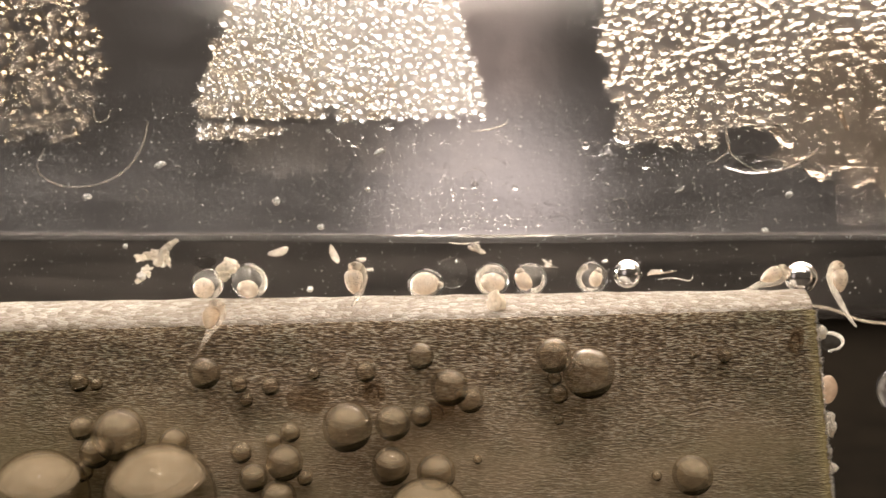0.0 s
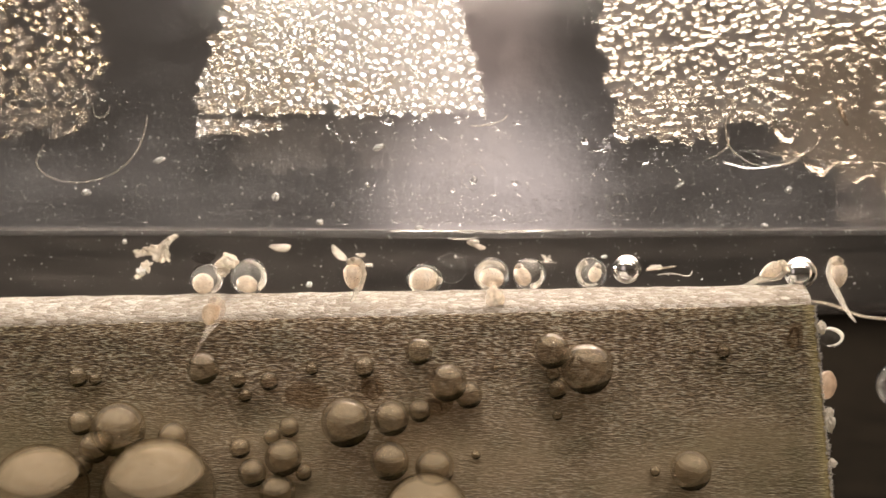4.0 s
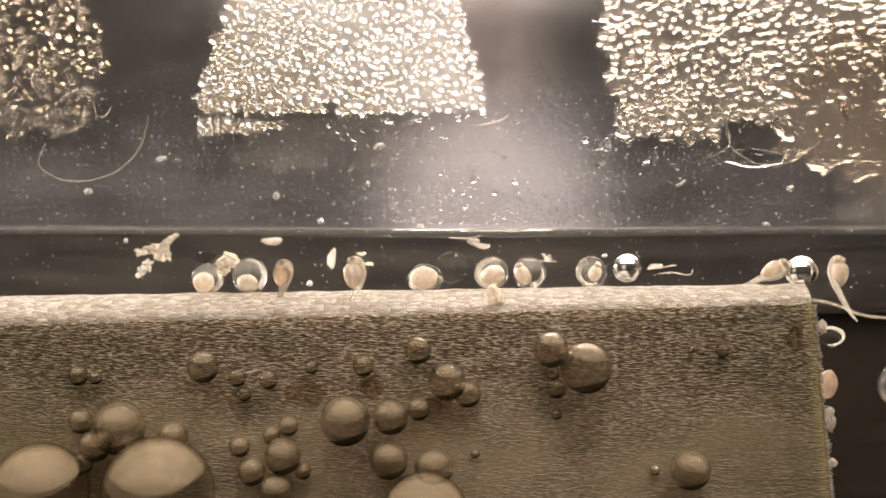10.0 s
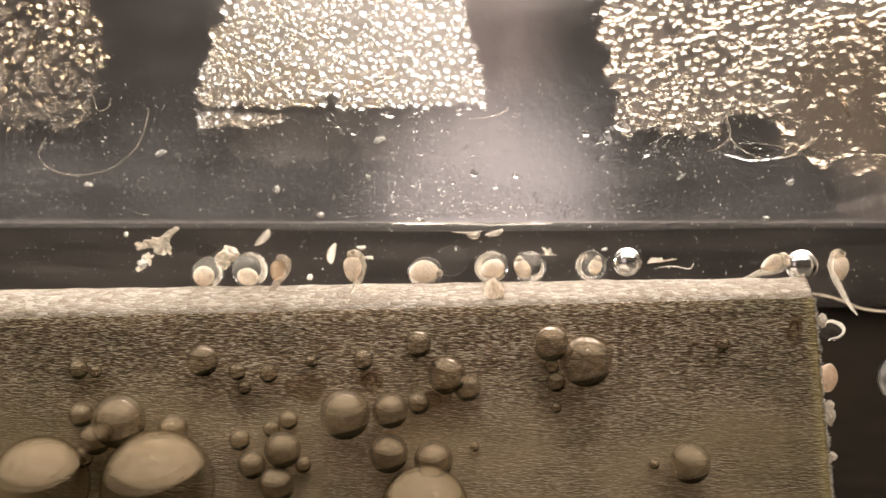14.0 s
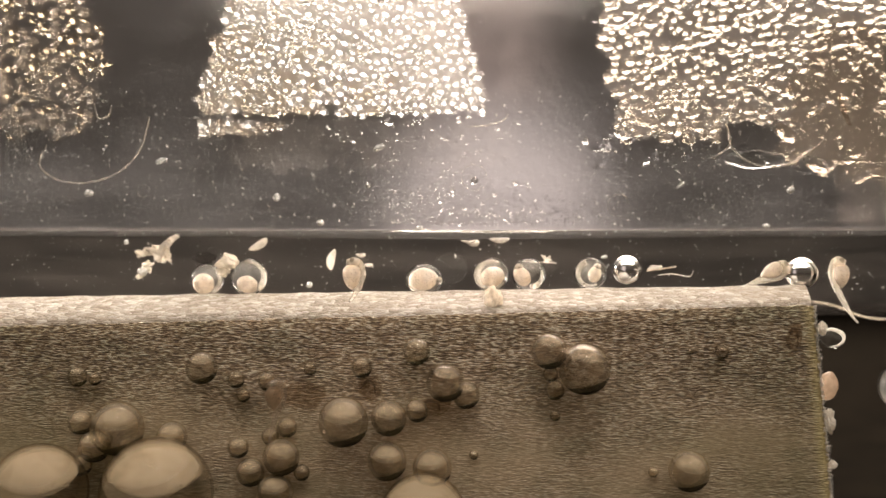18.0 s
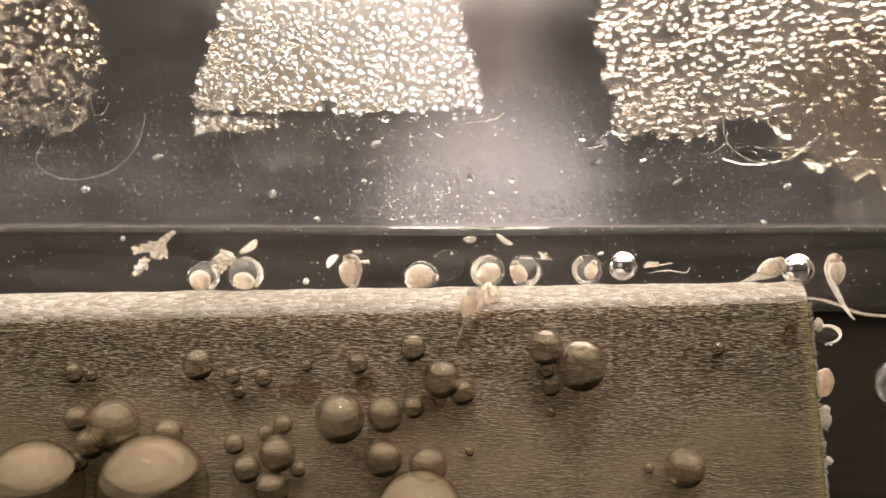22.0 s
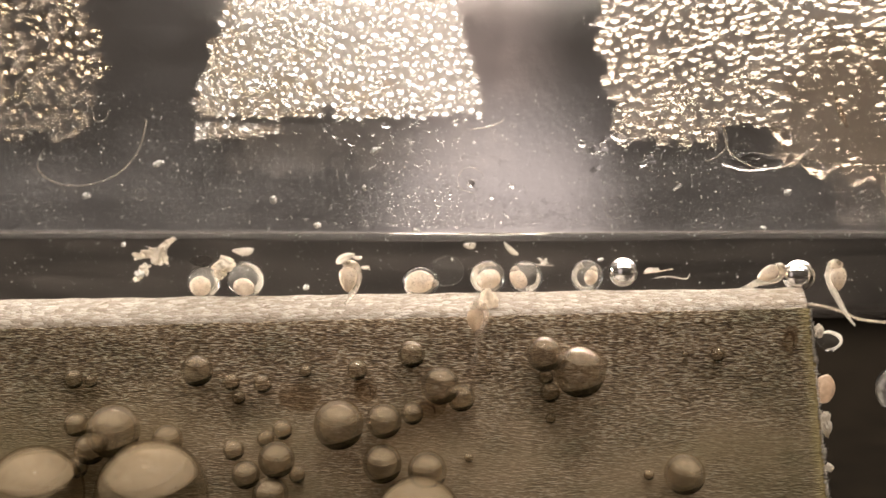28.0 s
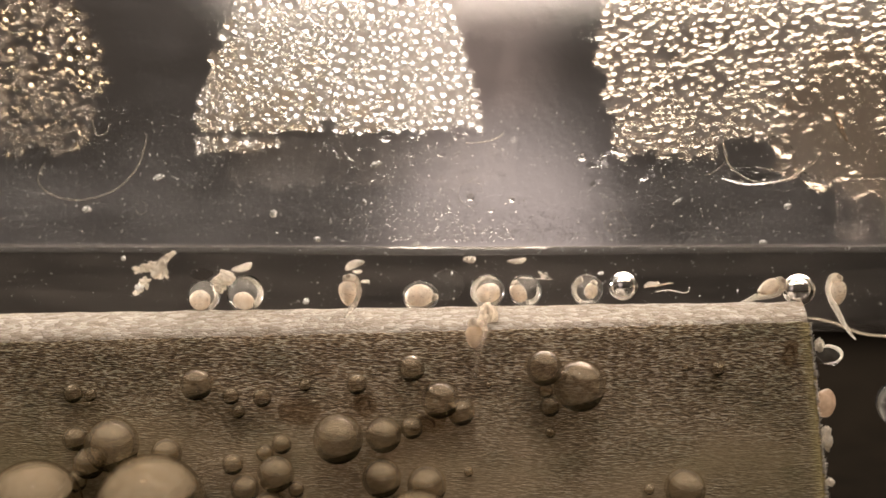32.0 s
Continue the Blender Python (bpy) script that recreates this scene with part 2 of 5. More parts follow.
def hazy_plastic():
    """The scuffed back wall: mostly rough see-through plastic with a film of dust."""
    m, n, l, out = material("hazy_plastic")
    v = coords(n, l, (0.25, 1, 1))
    rough = n.new("ShaderNodeBsdfRefraction")
    rough.inputs["Color"].default_value = (0.868, 0.85, 0.862, 1)
    rough.inputs["IOR"].default_value = 1.16
    rough.inputs["Roughness"].default_value = 0.6
    iso = coords(n, l, (1, 1, 1))
    l.new(bump(n, l, noise_tex(n, l, iso, 2.5), 0.35, 0.08), rough.inputs["Normal"])
    film = n.new("ShaderNodeBsdfTranslucent")
    film.inputs[0].default_value = (0.43, 0.42, 0.44, 1)
    dust = n.new("ShaderNodeBsdfDiffuse")
    dust.inputs[0].default_value = (0.5, 0.48, 0.46, 1)
    cloud = noise_tex(n, l, v, 0.7, 5.0, 0.6)
    grain = noise_tex(n, l, iso, 11.0, 3.0, 0.7)
    scratch = noise_tex(n, l, coords(n, l, (0.22, 1, 7.0)), 1.0, 4.0, 0.65)
    streak = mixed(n, l, 0.45, ramp(n, l, cloud, [(0.38, (0.01,) * 3), (0.68, (0.13,) * 3)]),
                   ramp(n, l, grain, [(0.44, (0.02,) * 3), (0.72, (0.34,) * 3)]))
    streak = mixed(n, l, 1.0, streak, mixed(n, l, 1.0, ramp(n, l, scratch, [(0.50, (0.02,) * 3), (0.75, (0.10,) * 3)]), ramp(n, l, noise_tex(n, l, iso, 0.45, 3.0), [(0.40, (0.25,) * 3), (0.62, (1,) * 3)]), "MULTIPLY"), "ADD")
    film2 = shader_mix(n, l, 0.6, film.outputs[0], dust.outputs[0])
    open_pores = n.new("ShaderNodeBsdfTransparent")
    # higher up, more is see-through and the dust film thins
    at = n.new("ShaderNodeSeparateXYZ")
    l.new(iso, at.inputs[0])
    pores = n.new("ShaderNodeMapRange")
    pores.inputs["From Min"].default_value, pores.inputs["From Max"].default_value = 16.6, 18.0
    pores.inputs["To Min"].default_value, pores.inputs["To Max"].default_value = 0.01, 0.13
    l.new(at.outputs["Z"], pores.inputs["Value"])
    body = shader_mix(n, l, pores.outputs[0], rough.outputs[0], open_pores.outputs[0])
    height_fade = n.new("ShaderNodeMapRange")
    height_fade.inputs["From Min"].default_value, height_fade.inputs["From Max"].default_value = 16.8, 20.2
    height_fade.inputs["To Min"].default_value, height_fade.inputs["To Max"].default_value = 1.0, 0.40
    l.new(at.outputs["Z"], height_fade.inputs["Value"])
    streak = mixed(n, l, 1.0, streak, height_fade.outputs[0], "MULTIPLY")
    l.new(shader_mix(n, l, streak, body, film2), out.inputs[0])
    return m


def air_bubble(name, ior):
    """Air in water: a lens that shrinks what lies behind, and a full mirror towards the rim."""
    m, n, l, out = material(name)
    g = n.new("ShaderNodeBsdfGlass")
    g.inputs["IOR"].default_value = ior
    g.inputs["Color"].default_value = (0.88, 0.84, 0.77, 1)
    g.inputs["Roughness"].default_value = 0.0
    t = n.new("ShaderNodeBsdfTransparent")
    t.inputs[0].default_value = (0.98, 0.97, 0.95, 1)
    r = n.new("ShaderNodeBsdfGlossy")
    r.inputs["Color"].default_value = (0.90, 0.83, 0.72, 1)
    r.inputs["Roughness"].default_value = 0.05
    w = n.new("ShaderNodeLayerWeight")
    w.inputs[0].default_value = 0.35
    rim = ramp(n, l, w.outputs["Facing"], [(0.0, (0.012,) * 3), (0.25, (0.02,) * 3), (0.55, (0.13,) * 3), (1.0, (0.5,) * 3)])
    inner = shader_mix(n, l, 0.55, t.outputs[0], g.outputs[0])
    l.new(shader_mix(n, l, rim, inner, r.outputs[0]), out.inputs[0])
    return m


def crown_tone():
    """The bright crown of a bubble put into a layer: half clear, half dull."""
    m, n, l, out = material("crown_tone")
    v = coords(n, l, (1.2, 1.2, 5.0))
    c = ramp(n, l, noise_tex(n, l, v, 1.6, 3.0), [(0.35, (0.62, 0.50, 0.35)), (0.65, (0.92, 0.80, 0.62))])
    f = ramp(n, l, noise_tex(n, l, coords(n, l, (1, 1, 1)), 1.2), [(0.3, (0.17,) * 3), (0.7, (0.34,) * 3)])
    p = principled(n, l, c, 0.7, bump(n, l, noise_tex(n, l, v, 2.5), 0.2, 0.03), 0.0)
    tr = n.new("ShaderNodeBsdfTransparent")
    l.new(shader_mix(n, l, f, tr.outputs[0], p.outputs[0]), out.inputs[0])
    return m


def fog_film(name, thin, thick, tone, fade=None):
    """Breath-fine fog between condensation drops, also a painted glow; fade gives pairs of x and z over which it thins
    out.
    """
    m, n, l, out = material(name)
    f = ramp(n, l, noise_tex(n, l, coords(n, l, (1, 1, 1)), 1.6, 4.0), [(0.3, (thin,) * 3), (0.7, (thick,) * 3)])
    if fade:
        at = n.new("ShaderNodeSeparateXYZ")
        l.new(coords(n, l, (1, 1, 1)), at.inputs[0])
        for axis, (full, gone) in zip("XXZ", fade):
            thin_out = n.new("ShaderNodeMapRange")
            thin_out.interpolation_type = "SMOOTHSTEP"
            thin_out.inputs["From Min"].default_value, thin_out.inputs["From Max"].default_value = gone, full
            l.new(at.outputs[axis], thin_out.inputs["Value"])
            f = mixed(n, l, 1.0, f, thin_out.outputs[0], "MULTIPLY")
    tr, df = n.new("ShaderNodeBsdfTransparent"), n.new("ShaderNodeBsdfTranslucent")
    df.inputs[0].default_value = (*tone, 1)
    l.new(shader_mix(n, l, f, tr.outputs[0], df.outputs[0]), out.inputs[0])
    return m


def thin_veil():
    """Clear plastic with a thin uneven brownish veil."""
    m, n, l, out = material("brown_veil")
    v = coords(n, l, (0.12, 1, 0.9))
    f = ramp(n, l, noise_tex(n, l, v, 1.2, 4.0, 0.6), [(0.35, (0.0,) * 3), (0.75, (0.03,) * 3)])
    tr, df = n.new("ShaderNodeBsdfTransparent"), n.new("ShaderNodeBsdfTranslucent")
    df.inputs[0].default_value = (0.40, 0.34, 0.30, 1)
    l.new(shader_mix(n, l, f, tr.outputs[0], df.outputs[0]), out.inputs[0])
    return m


FOAM_EDGE = foam_edge()
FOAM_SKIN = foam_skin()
DRY_SKIN = foam_skin("dry_foam_skin", 0.55, 0.5)
BUBBLE = air_bubble("air_bubble", 0.77)
BIG_BUBBLE = air_bubble("big_air_bubble", 0.95)
CROWN_TONE = crown_tone()
# dark olive tone for the dim reflection low on each bubble
RIM_SHADE = simple("rim_shade", (0.030, 0.028, 0.010), (0.085, 0.076, 0.032), 3.0, 0.9, spec=0.0, see=0.30)
WATER_DROP = clear("water_drop", 1.33)
AMBER_DROP = clear("amber_drop", 1.36, 0.20, (0.92, 0.85, 0.73))
BRIGHT_DROP = clear("bright_drop", 1.50, 0.19, milk=0.05, tone=(0.95, 0.90, 0.83))
FLAT_DROP = clear("flat_drop", 1.10, 0.05, (0.95, 0.91, 0.85), milk=0.12, tone=(0.50, 0.45, 0.40))
DULL_DROP = clear("dull_drop", 1.48, 0.19, (0.97, 0.93, 0.87), milk=0.06, tone=(0.80, 0.73, 0.64))
FOG = fog_film("fog_film", 0.02, 0.10, (0.64, 0.58, 0.52))
DENSE_FOG = fog_film("dense_fog_film", 0.015, 0.10, (0.82, 0.73, 0.60))
PALE_PATCH = fog_film("dried_film", 0.0, 0.07, (0.80, 0.70, 0.66))
HAZY_FOG = fog_film("hazy_fog_film", 0.0, 0.032, (0.72, 0.64, 0.57))
PINK_GLOW = fog_film("pink_glow", 0.022, 0.045, (0.80, 0.68, 0.65), ((2.6, 5.6), (0.6, -0.9), (20.6, 18.6)))
FAINT_FOG = fog_film("faint_fog_film", 0.0, 0.03, (0.45, 0.41, 0.36))
RUN_WATER = clear("run_water", 1.29, 0.13, (0.80, 0.74, 0.67), milk=0.06, tone=(0.5, 0.45, 0.4))
DEW_WATER = clear("dew_water", 1.08)
THIN_WATER = clear("thin_water", 1.07)
GLASS_BEAD = clear("glass_bead", 0.72)
SHELL = membrane("egg_membrane", 1.10, (1, 1, 1), 0.05, 0.12)
GHOST = membrane("empty_membrane", 1.015, (1, 1, 1), 0.007)
FLESH = flesh("larva_tissue", (0.90, 0.84, 0.75), 0.5)
TAIL = flesh("larva_tail", (0.90, 0.85, 0.77), 0.67)
STRAND = flesh("blurred_strand", (0.90, 0.80, 0.66), 0.74)
EYE = flesh("larva_eye", (0.50, 0.44, 0.38), 0.55)
YOLK = yolk_skin("yolk", (0.80, 0.71, 0.61), (0.93, 0.87, 0.79))
SHADED_YOLK = yolk_skin("shaded_yolk", (0.20, 0.14, 0.085), (0.32, 0.235, 0.155), (0.84, 0.68, 0.50), 0.38, 0.50)
SHADED_FLESH = flesh("shaded_tissue", (0.30, 0.235, 0.17), 0.68, 0.25, (0.95, 0.87, 0.77))
PEACH = flesh("peach_egg", (0.72, 0.56, 0.43), 0.30, 0.35)
PALE = simple("pale_debris", (0.80, 0.74, 0.65), (0.95, 0.92, 0.87), 3.0, 0.6, 0.3, 0.03, 0.5)
FLAKE = flesh("flake", (0.97, 0.93, 0.87), 0.25)
RUST = simple("rusty_fibre", (0.62, 0.46, 0.30), (0.92, 0.83, 0.70), 3.0)
SOFT = flesh("soft_clot", (0.93, 0.85, 0.74), 0.15, 0.6)
SPECK = simple("speck", (0.93, 0.92, 0.9), (1.0, 1.0, 1.0), 5.0, 0.3, 0.1, 0.01, 0.25)
BROWN = flesh("brown_film", (0.50, 0.39, 0.28), 0.84)
DARK_BROWN = flesh("dark_brown_line", (0.20, 0.12, 0.08), 0.75)
DARK_MOTE = simple("dark_mote", (0.03, 0.026, 0.022), (0.07, 0.06, 0.05), 4.0, 0.9, spec=0.0, see=0.74)
DARK_ROOM = simple("dark_backdrop", (0.20, 0.19, 0.185), (0.35, 0.33, 0.315), 0.03, 0.9)
TRAY = simple("dark_tray", (0.004, 0.0035, 0.003), (0.010, 0.008, 0.006), 0.3, 0.9, spec=0.0)
DROP_BOUNCE = simple("drop_bounce", (0.16, 0.14, 0.12), (0.25, 0.225, 0.195), 0.2, 0.7)
HAZE = hazy_plastic()
LIP = flesh("plastic_lip", (0.30, 0.30, 0.305), 0.78, 0.9)
GREY_UNDERSIDE = simple("grey_underside", (0.16, 0.15, 0.14), (0.24, 0.23, 0.22), 1.0, 0.8)
CLEAN_FACE = membrane("clean_plastic_face", 1.02, (0.96, 0.95, 0.94), 0.0)
VEIL = thin_veil()


# ---- shaping helpers ----
def part(name, bm, mat, parent=None, label="", smooth=True):
    """Links a bmesh, drawn in millimetres, as one mesh object."""
    bmesh.ops.scale(bm, vec=(MM, MM, MM), verts=bm.verts)
    bmesh.ops.recalc_face_normals(bm, faces=bm.faces)
    me = bpy.data.meshes.new(name)
    bm.to_mesh(me)
    bm.free()
    if smooth:
        me.shade_smooth()
    me.materials.append(mat)
    ob = new(name, me)
    if parent:
        ob.parent = parent
    if label:
        ob["label"] = label
    return ob


def thing(name, x, z, y, label, category, group="", kind="", turn=(0, 0, 0)):
    ob = new(name)
    ob.empty_display_size = 0.0005
    ob.matrix_basis = place(x, y, z, *turn)
    return tagged(ob, label, category, group, kind)


def ball(r, at=(0, 0, 0), scale=(1, 1, 1), lumps=0.0, freq=1.0, seed=0, turn=0.0, fine=3):
    bm = bmesh.new()
    bmesh.ops.create_icosphere(bm, subdivisions=fine, radius=1.0)
    rot = Matrix.Rotation(radians(turn), 3, "Y")
    for v in bm.verts:
        k = 1 + lumps * noise.noise(v.co * freq + Vector((seed * 7.3, seed * 3.1, seed)))
        v.co = rot @ Vector([c * s * r * k for c, s in zip(v.co, scale)]) + Vector(at)
    return bm


def tube(points, radii, sides=10, flat=1.0, steps=6):
    """A closed tapered tube along a smooth line through the points; flat squeezes it in y."""
    pts = [Vector(p) for p in points]
    line, rad = [], []
    for i in range(len(pts) - 1):
        p0, p1, p2, p3 = pts[max(i - 1, 0)], pts[i], pts[i + 1], pts[min(i + 2, len(pts) - 1)]
        for s in range(steps):
            u = s / steps
            line.append(0.5 * (2 * p1 + (p2 - p0) * u + (2 * p0 - 5 * p1 + 4 * p2 - p3) * u * u + (3 * p1 - p0 - 3 * p2 + p3) * u ** 3))
            rad.append(radii[i] + (radii[i + 1] - radii[i]) * u)
    line.append(pts[-1])
    rad.append(radii[-1])
    bm = bmesh.new()
    rings = []
    for i, (p, r) in enumerate(zip(line, rad)):
        d = (line[min(i + 1, len(line) - 1)] - line[max(i - 1, 0)]).normalized()
        side = d.cross(Vector((0, 1, 0)))
        side = side.normalized() if side.length > 1e-4 else Vector((1, 0, 0))
        up = side.cross(d).normalized()
        rings.append([bm.verts.new(p + side * math.cos(2 * math.pi * k / sides) * r + up * math.sin(2 * math.pi * k / sides) * r * flat) for k in range(sides)])
    for a, b in zip(rings, rings[1:]):
        for k in range(sides):
            bm.faces.new((a[k], a[(k + 1) % sides], b[(k + 1) % sides], b[k]))
    bm.faces.new(rings[0])
    bm.faces.new(rings[-1])
    return bm


def box(x0, x1, y0, y1, z0, z1, bevel=0.0, segments=3):
    bm = bmesh.new()
    bmesh.ops.create_cube(bm, size=1.0)
    for v in bm.verts:
        v.co = Vector((x0 if v.co.x < 0 else x1, y0 if v.co.y < 0 else y1, z0 if v.co.z < 0 else z1))
    if bevel:
        bmesh.ops.bevel(bm, geom=bm.edges[:], offset=bevel, segments=segments, affect="EDGES", profile=0.5)
    return bm


# ---- the vessel ----
tagged(part("floor", box(-400, 400, -400, 400, -4, 0), TRAY), "dark matt tray under the water", "tray", kind="structure")
# hidden pale plate, added to bounce light up into the drops
tagged(part("floor", box(-12, 15, 5, 70, 0.0, 0.4), DROP_BOUNCE), "unseen pale plate added behind the wall to lighten the drops", "tray", kind="structure")
tagged(part("backdrop", box(-400, 400, 210, 214, 0, 300), DARK_ROOM), "dark unlit room behind the vessel", "backdrop", kind="structure")
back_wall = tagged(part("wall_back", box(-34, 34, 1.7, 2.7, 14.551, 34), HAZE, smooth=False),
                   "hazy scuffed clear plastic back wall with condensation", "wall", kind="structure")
# underside set to opaque grey so that no bright line refracts there
back_wall.data.materials.append(GREY_UNDERSIDE)
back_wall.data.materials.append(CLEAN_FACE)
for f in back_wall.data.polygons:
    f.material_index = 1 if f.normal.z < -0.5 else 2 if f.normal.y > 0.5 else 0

bm = box(-34, 34, 1.62, 2.78, 14.33, 14.681, 0.17, 5)
for k in range(-24, 25):
    bmesh.ops.bisect_plane(bm, geom=bm.verts[:] + bm.edges[:] + bm.faces[:], plane_co=(k, 0, 0), plane_no=(1, 0, 0))
for v in bm.verts:
    v.co.z -= 0.10 * math.exp(-((v.co.x - 1.0) / 8.0) ** 2)
tagged(part("trim", bm, LIP),
       "soft grey moulded lip along the plastic wall", "moulding", kind="structure")
rng = random.Random(8)
streak = part("water_bead", tube([(-2.0 + 0.42 * i, 1.585, 14.52 + 0.03 * math.sin(i * 0.5) + rng.uniform(-0.02, 0.02)) for i in range(16)],
                                 [rng.uniform(0.012, 0.05) for i in range(15)] + [0.01], 8, 1.0, 4), WATER_DROP)
tagged(streak, "bright line of water along the wall's lip", "water")

# panel added to lift the dark gap with a faint brown veil
bm = box(-34, 34, 1.75, 2.6, 11.25, 14.308, 0.25, 3)
tagged(part("lower_panel", bm, VEIL), "faint brownish panel added below the wall's lip", "panel", kind="structure")

# ---- the foam sheet ----


def top_front(x):
    return 11.27 + 0.0278 * (x + 15.0)


def top_rear(x):
    return 12.06 + 0.0160 * (x + 16.6)


def end_x(z, y):
    """The hand-cut end, slightly out of square."""
    return 12.529 + (11.9 - z) * 0.093 + (y + 4.0) * 0.25


def foam_sheet():
    sheet = thing("foam_sheet", 0, 0, -2, "white foam sheet standing upright with a rough cut top edge", "foam sheet")
    bm = bmesh.new()
    nx, x0 = 220, -24.0
    rows = []
    for i in range(nx + 1):
        u = i / nx
        ring = []
        for j in range(15):
            if j <= 8:
                w = j / 8
                y = -3.85 + 3.85 * w
                xe = end_x(12, y)
                x = x0 + (xe - x0) * u
                z = top_front(x) + (top_rear(x) - top_front(x)) * (1 - (1 - w) ** 1.6)
                z += 0.05 * noise.noise(Vector((x * 1.1, y * 1.5, 3)))
                z -= 0.14 * max(0.0, 1 - j / 1.2) ** 2 + 0.07 * max(0.0, (j - 7) / 1.0)
                y += 0.05 * noise.noise(Vector((x * 1.7, z, 8))) * (j in (0, 8))
            elif j == 9:
                y, z = 0.0, 6.0
                x = x0 + (end_x(z, y) - x0) * u
            elif j == 10:
                y, z = 0.0, 0.0
                x = x0 + (end_x(z, y) - x0) * u
            elif j == 11:
                y, z = -3.85, 0.0
                x = x0 + (end_x(z, y) - x0) * u
            else:
                y, z = -3.85, (3.0, 7.0, 10.0)[j - 12]
                x = x0 + (end_x(z, y) - x0) * u
            if i == nx:
                x += -0.05 + 0.06 * noise.noise(Vector((y * 3, z * 3, 1)))
            ring.append(bm.verts.new((x, y + 2, z)))
        rows.append(ring)
    for a, b in zip(rows, rows[1:]):
        for k in range(15):
            bm.faces.new((a[k], a[(k + 1) % 15], b[(k + 1) % 15], b[k]))
    bm.faces.new(rows[0])
    bm.faces.new(rows[-1])
    part("core", bm, FOAM_EDGE, sheet, "white cellular foam core with a cut edge")
    # pressed skin on the front
    bm = bmesh.new()
    nz = 26
    grid = []
    for i in range(nx + 1):
        col = []
        for j in range(nz + 1):
            w = j / nz
            xt = x0 + (end_x(12, -4) - x0) * i / nx
            zt = top_front(xt) - 0.06 + 0.05 * noise.noise(Vector((xt * 2.2, 1, 5)))
            z = zt * w
            x = x0 + (end_x(z, -4) - x0) * i / nx
            if i == nx:
                x += 0.07 * noise.noise(Vector((z * 4, 2, 1))) + 0.05 * noise.noise(Vector((z * 11, 2, 1)))
            col.append(bm.verts.new((x, -2.0 + 0.03 * noise.noise(Vector((x * 0.8, z * 0.8, 2))), z)))
        grid.append(col)
    for a, b in zip(grid, grid[1:]):
        for k in range(nz):
            bm.faces.new((a[k], b[k], b[k + 1], a[k + 1]))
    faces = bm.faces[:]
    ext = bmesh.ops.extrude_face_region(bm, geom=faces)
    for e in ext["geom"]:
        if isinstance(e, bmesh.types.BMVert):
            e.co.y += 0.146
    # frayed threads along the cut end
    fray = bmesh.new()
    rng = random.Random(3)
    for i in range(900):
        z = rng.uniform(3.5, 11.95)
        o, r = Vector((end_x(z, -4) + rng.uniform(-0.06, 0.0), -2.02 + rng.uniform(-0.03, 0.2), z)), rng.uniform(0.010, 0.030)
        long = 0.0 + 0.20 * max(0.0, noise.noise(Vector((z * 2.3, 1, 4)))) + 0.05 * rng.random()
        tip = o + Vector((0.09 + long, rng.uniform(-0.06, 0.06), rng.uniform(-0.12, 0.12)))
        base = [fray.verts.new(o + Vector((0, r * math.sin(k * 2.1), r * math.cos(k * 2.1)))) for k in range(3)]
        top = fray.verts.new(tip)
        fray.faces.new(base)
        for k in range(3):
            fray.faces.new((base[k], base[(k + 1) % 3], top))
    tagged(part("frayed_threads", fray, PALE, sheet, "short white frayed threads"), kind="stuff")
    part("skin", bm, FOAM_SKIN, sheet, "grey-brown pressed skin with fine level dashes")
    return sheet


foam_sheet()

# ---- air bubbles on the sheet's face ----
BUBBLES_UPPER = [
    (-12.157, 9.561, 0.321), (-11.603, 9.474, 0.208), (-7.925, 9.883, 0.507), (-6.815, 9.483, 0.283), (-5.754, 9.429, 0.302), (-6.579, 8.947, 0.227), (-4.328, 9.836, 0.208),
    (-2.578, 9.906, 0.34), (-0.746, 10.443, 0.433), (0.214, 9.426, 0.6), (0.91, 8.994, 0.433), (3.665, 10.474, 0.563), (4.8, 9.917, 0.802), (3.73, 9.69, 0.246),
    (3.856, 9.17, 0.321), (1.827, 9.847, 0.114), (3.888, 8.281, 0.17), (9.421, 10.427, 0.227), (8.385, 10.436, 0.114)]
BUBBLES_LOWER = [
    (-12.04, 8.042, 0.396), (-10.658, 7.902, 0.839), (-11.537, 7.25, 0.507), (-10.309, 7.003, 0.377), (-8.926, 7.568, 0.489), (-12.019, 6.599, 0.34), (-6.731, 7.206, 0.34),
    (-5.09, 7.883, 0.321), (-5.662, 7.575, 0.283), (-5.245, 6.928, 0.581), (-6.298, 6.396, 0.452), (-5.45, 5.76, 0.58), (-3.146, 8.14, 0.784), (-1.663, 8.239, 0.563), (-0.728, 8.456, 0.358), (-1.716, 6.823, 0.618),
    (-0.217, 6.599, 0.618), (8.262, 6.532, 0.637), (7.163, 6.408, 0.17), (1.162, 6.951, 0.152), (-4.606, 6.363, 0.265),
    (-13.045, 5.914, 1.502), (-9.118, 5.929, 1.73), (-0.487, 5.105, 1.378)]


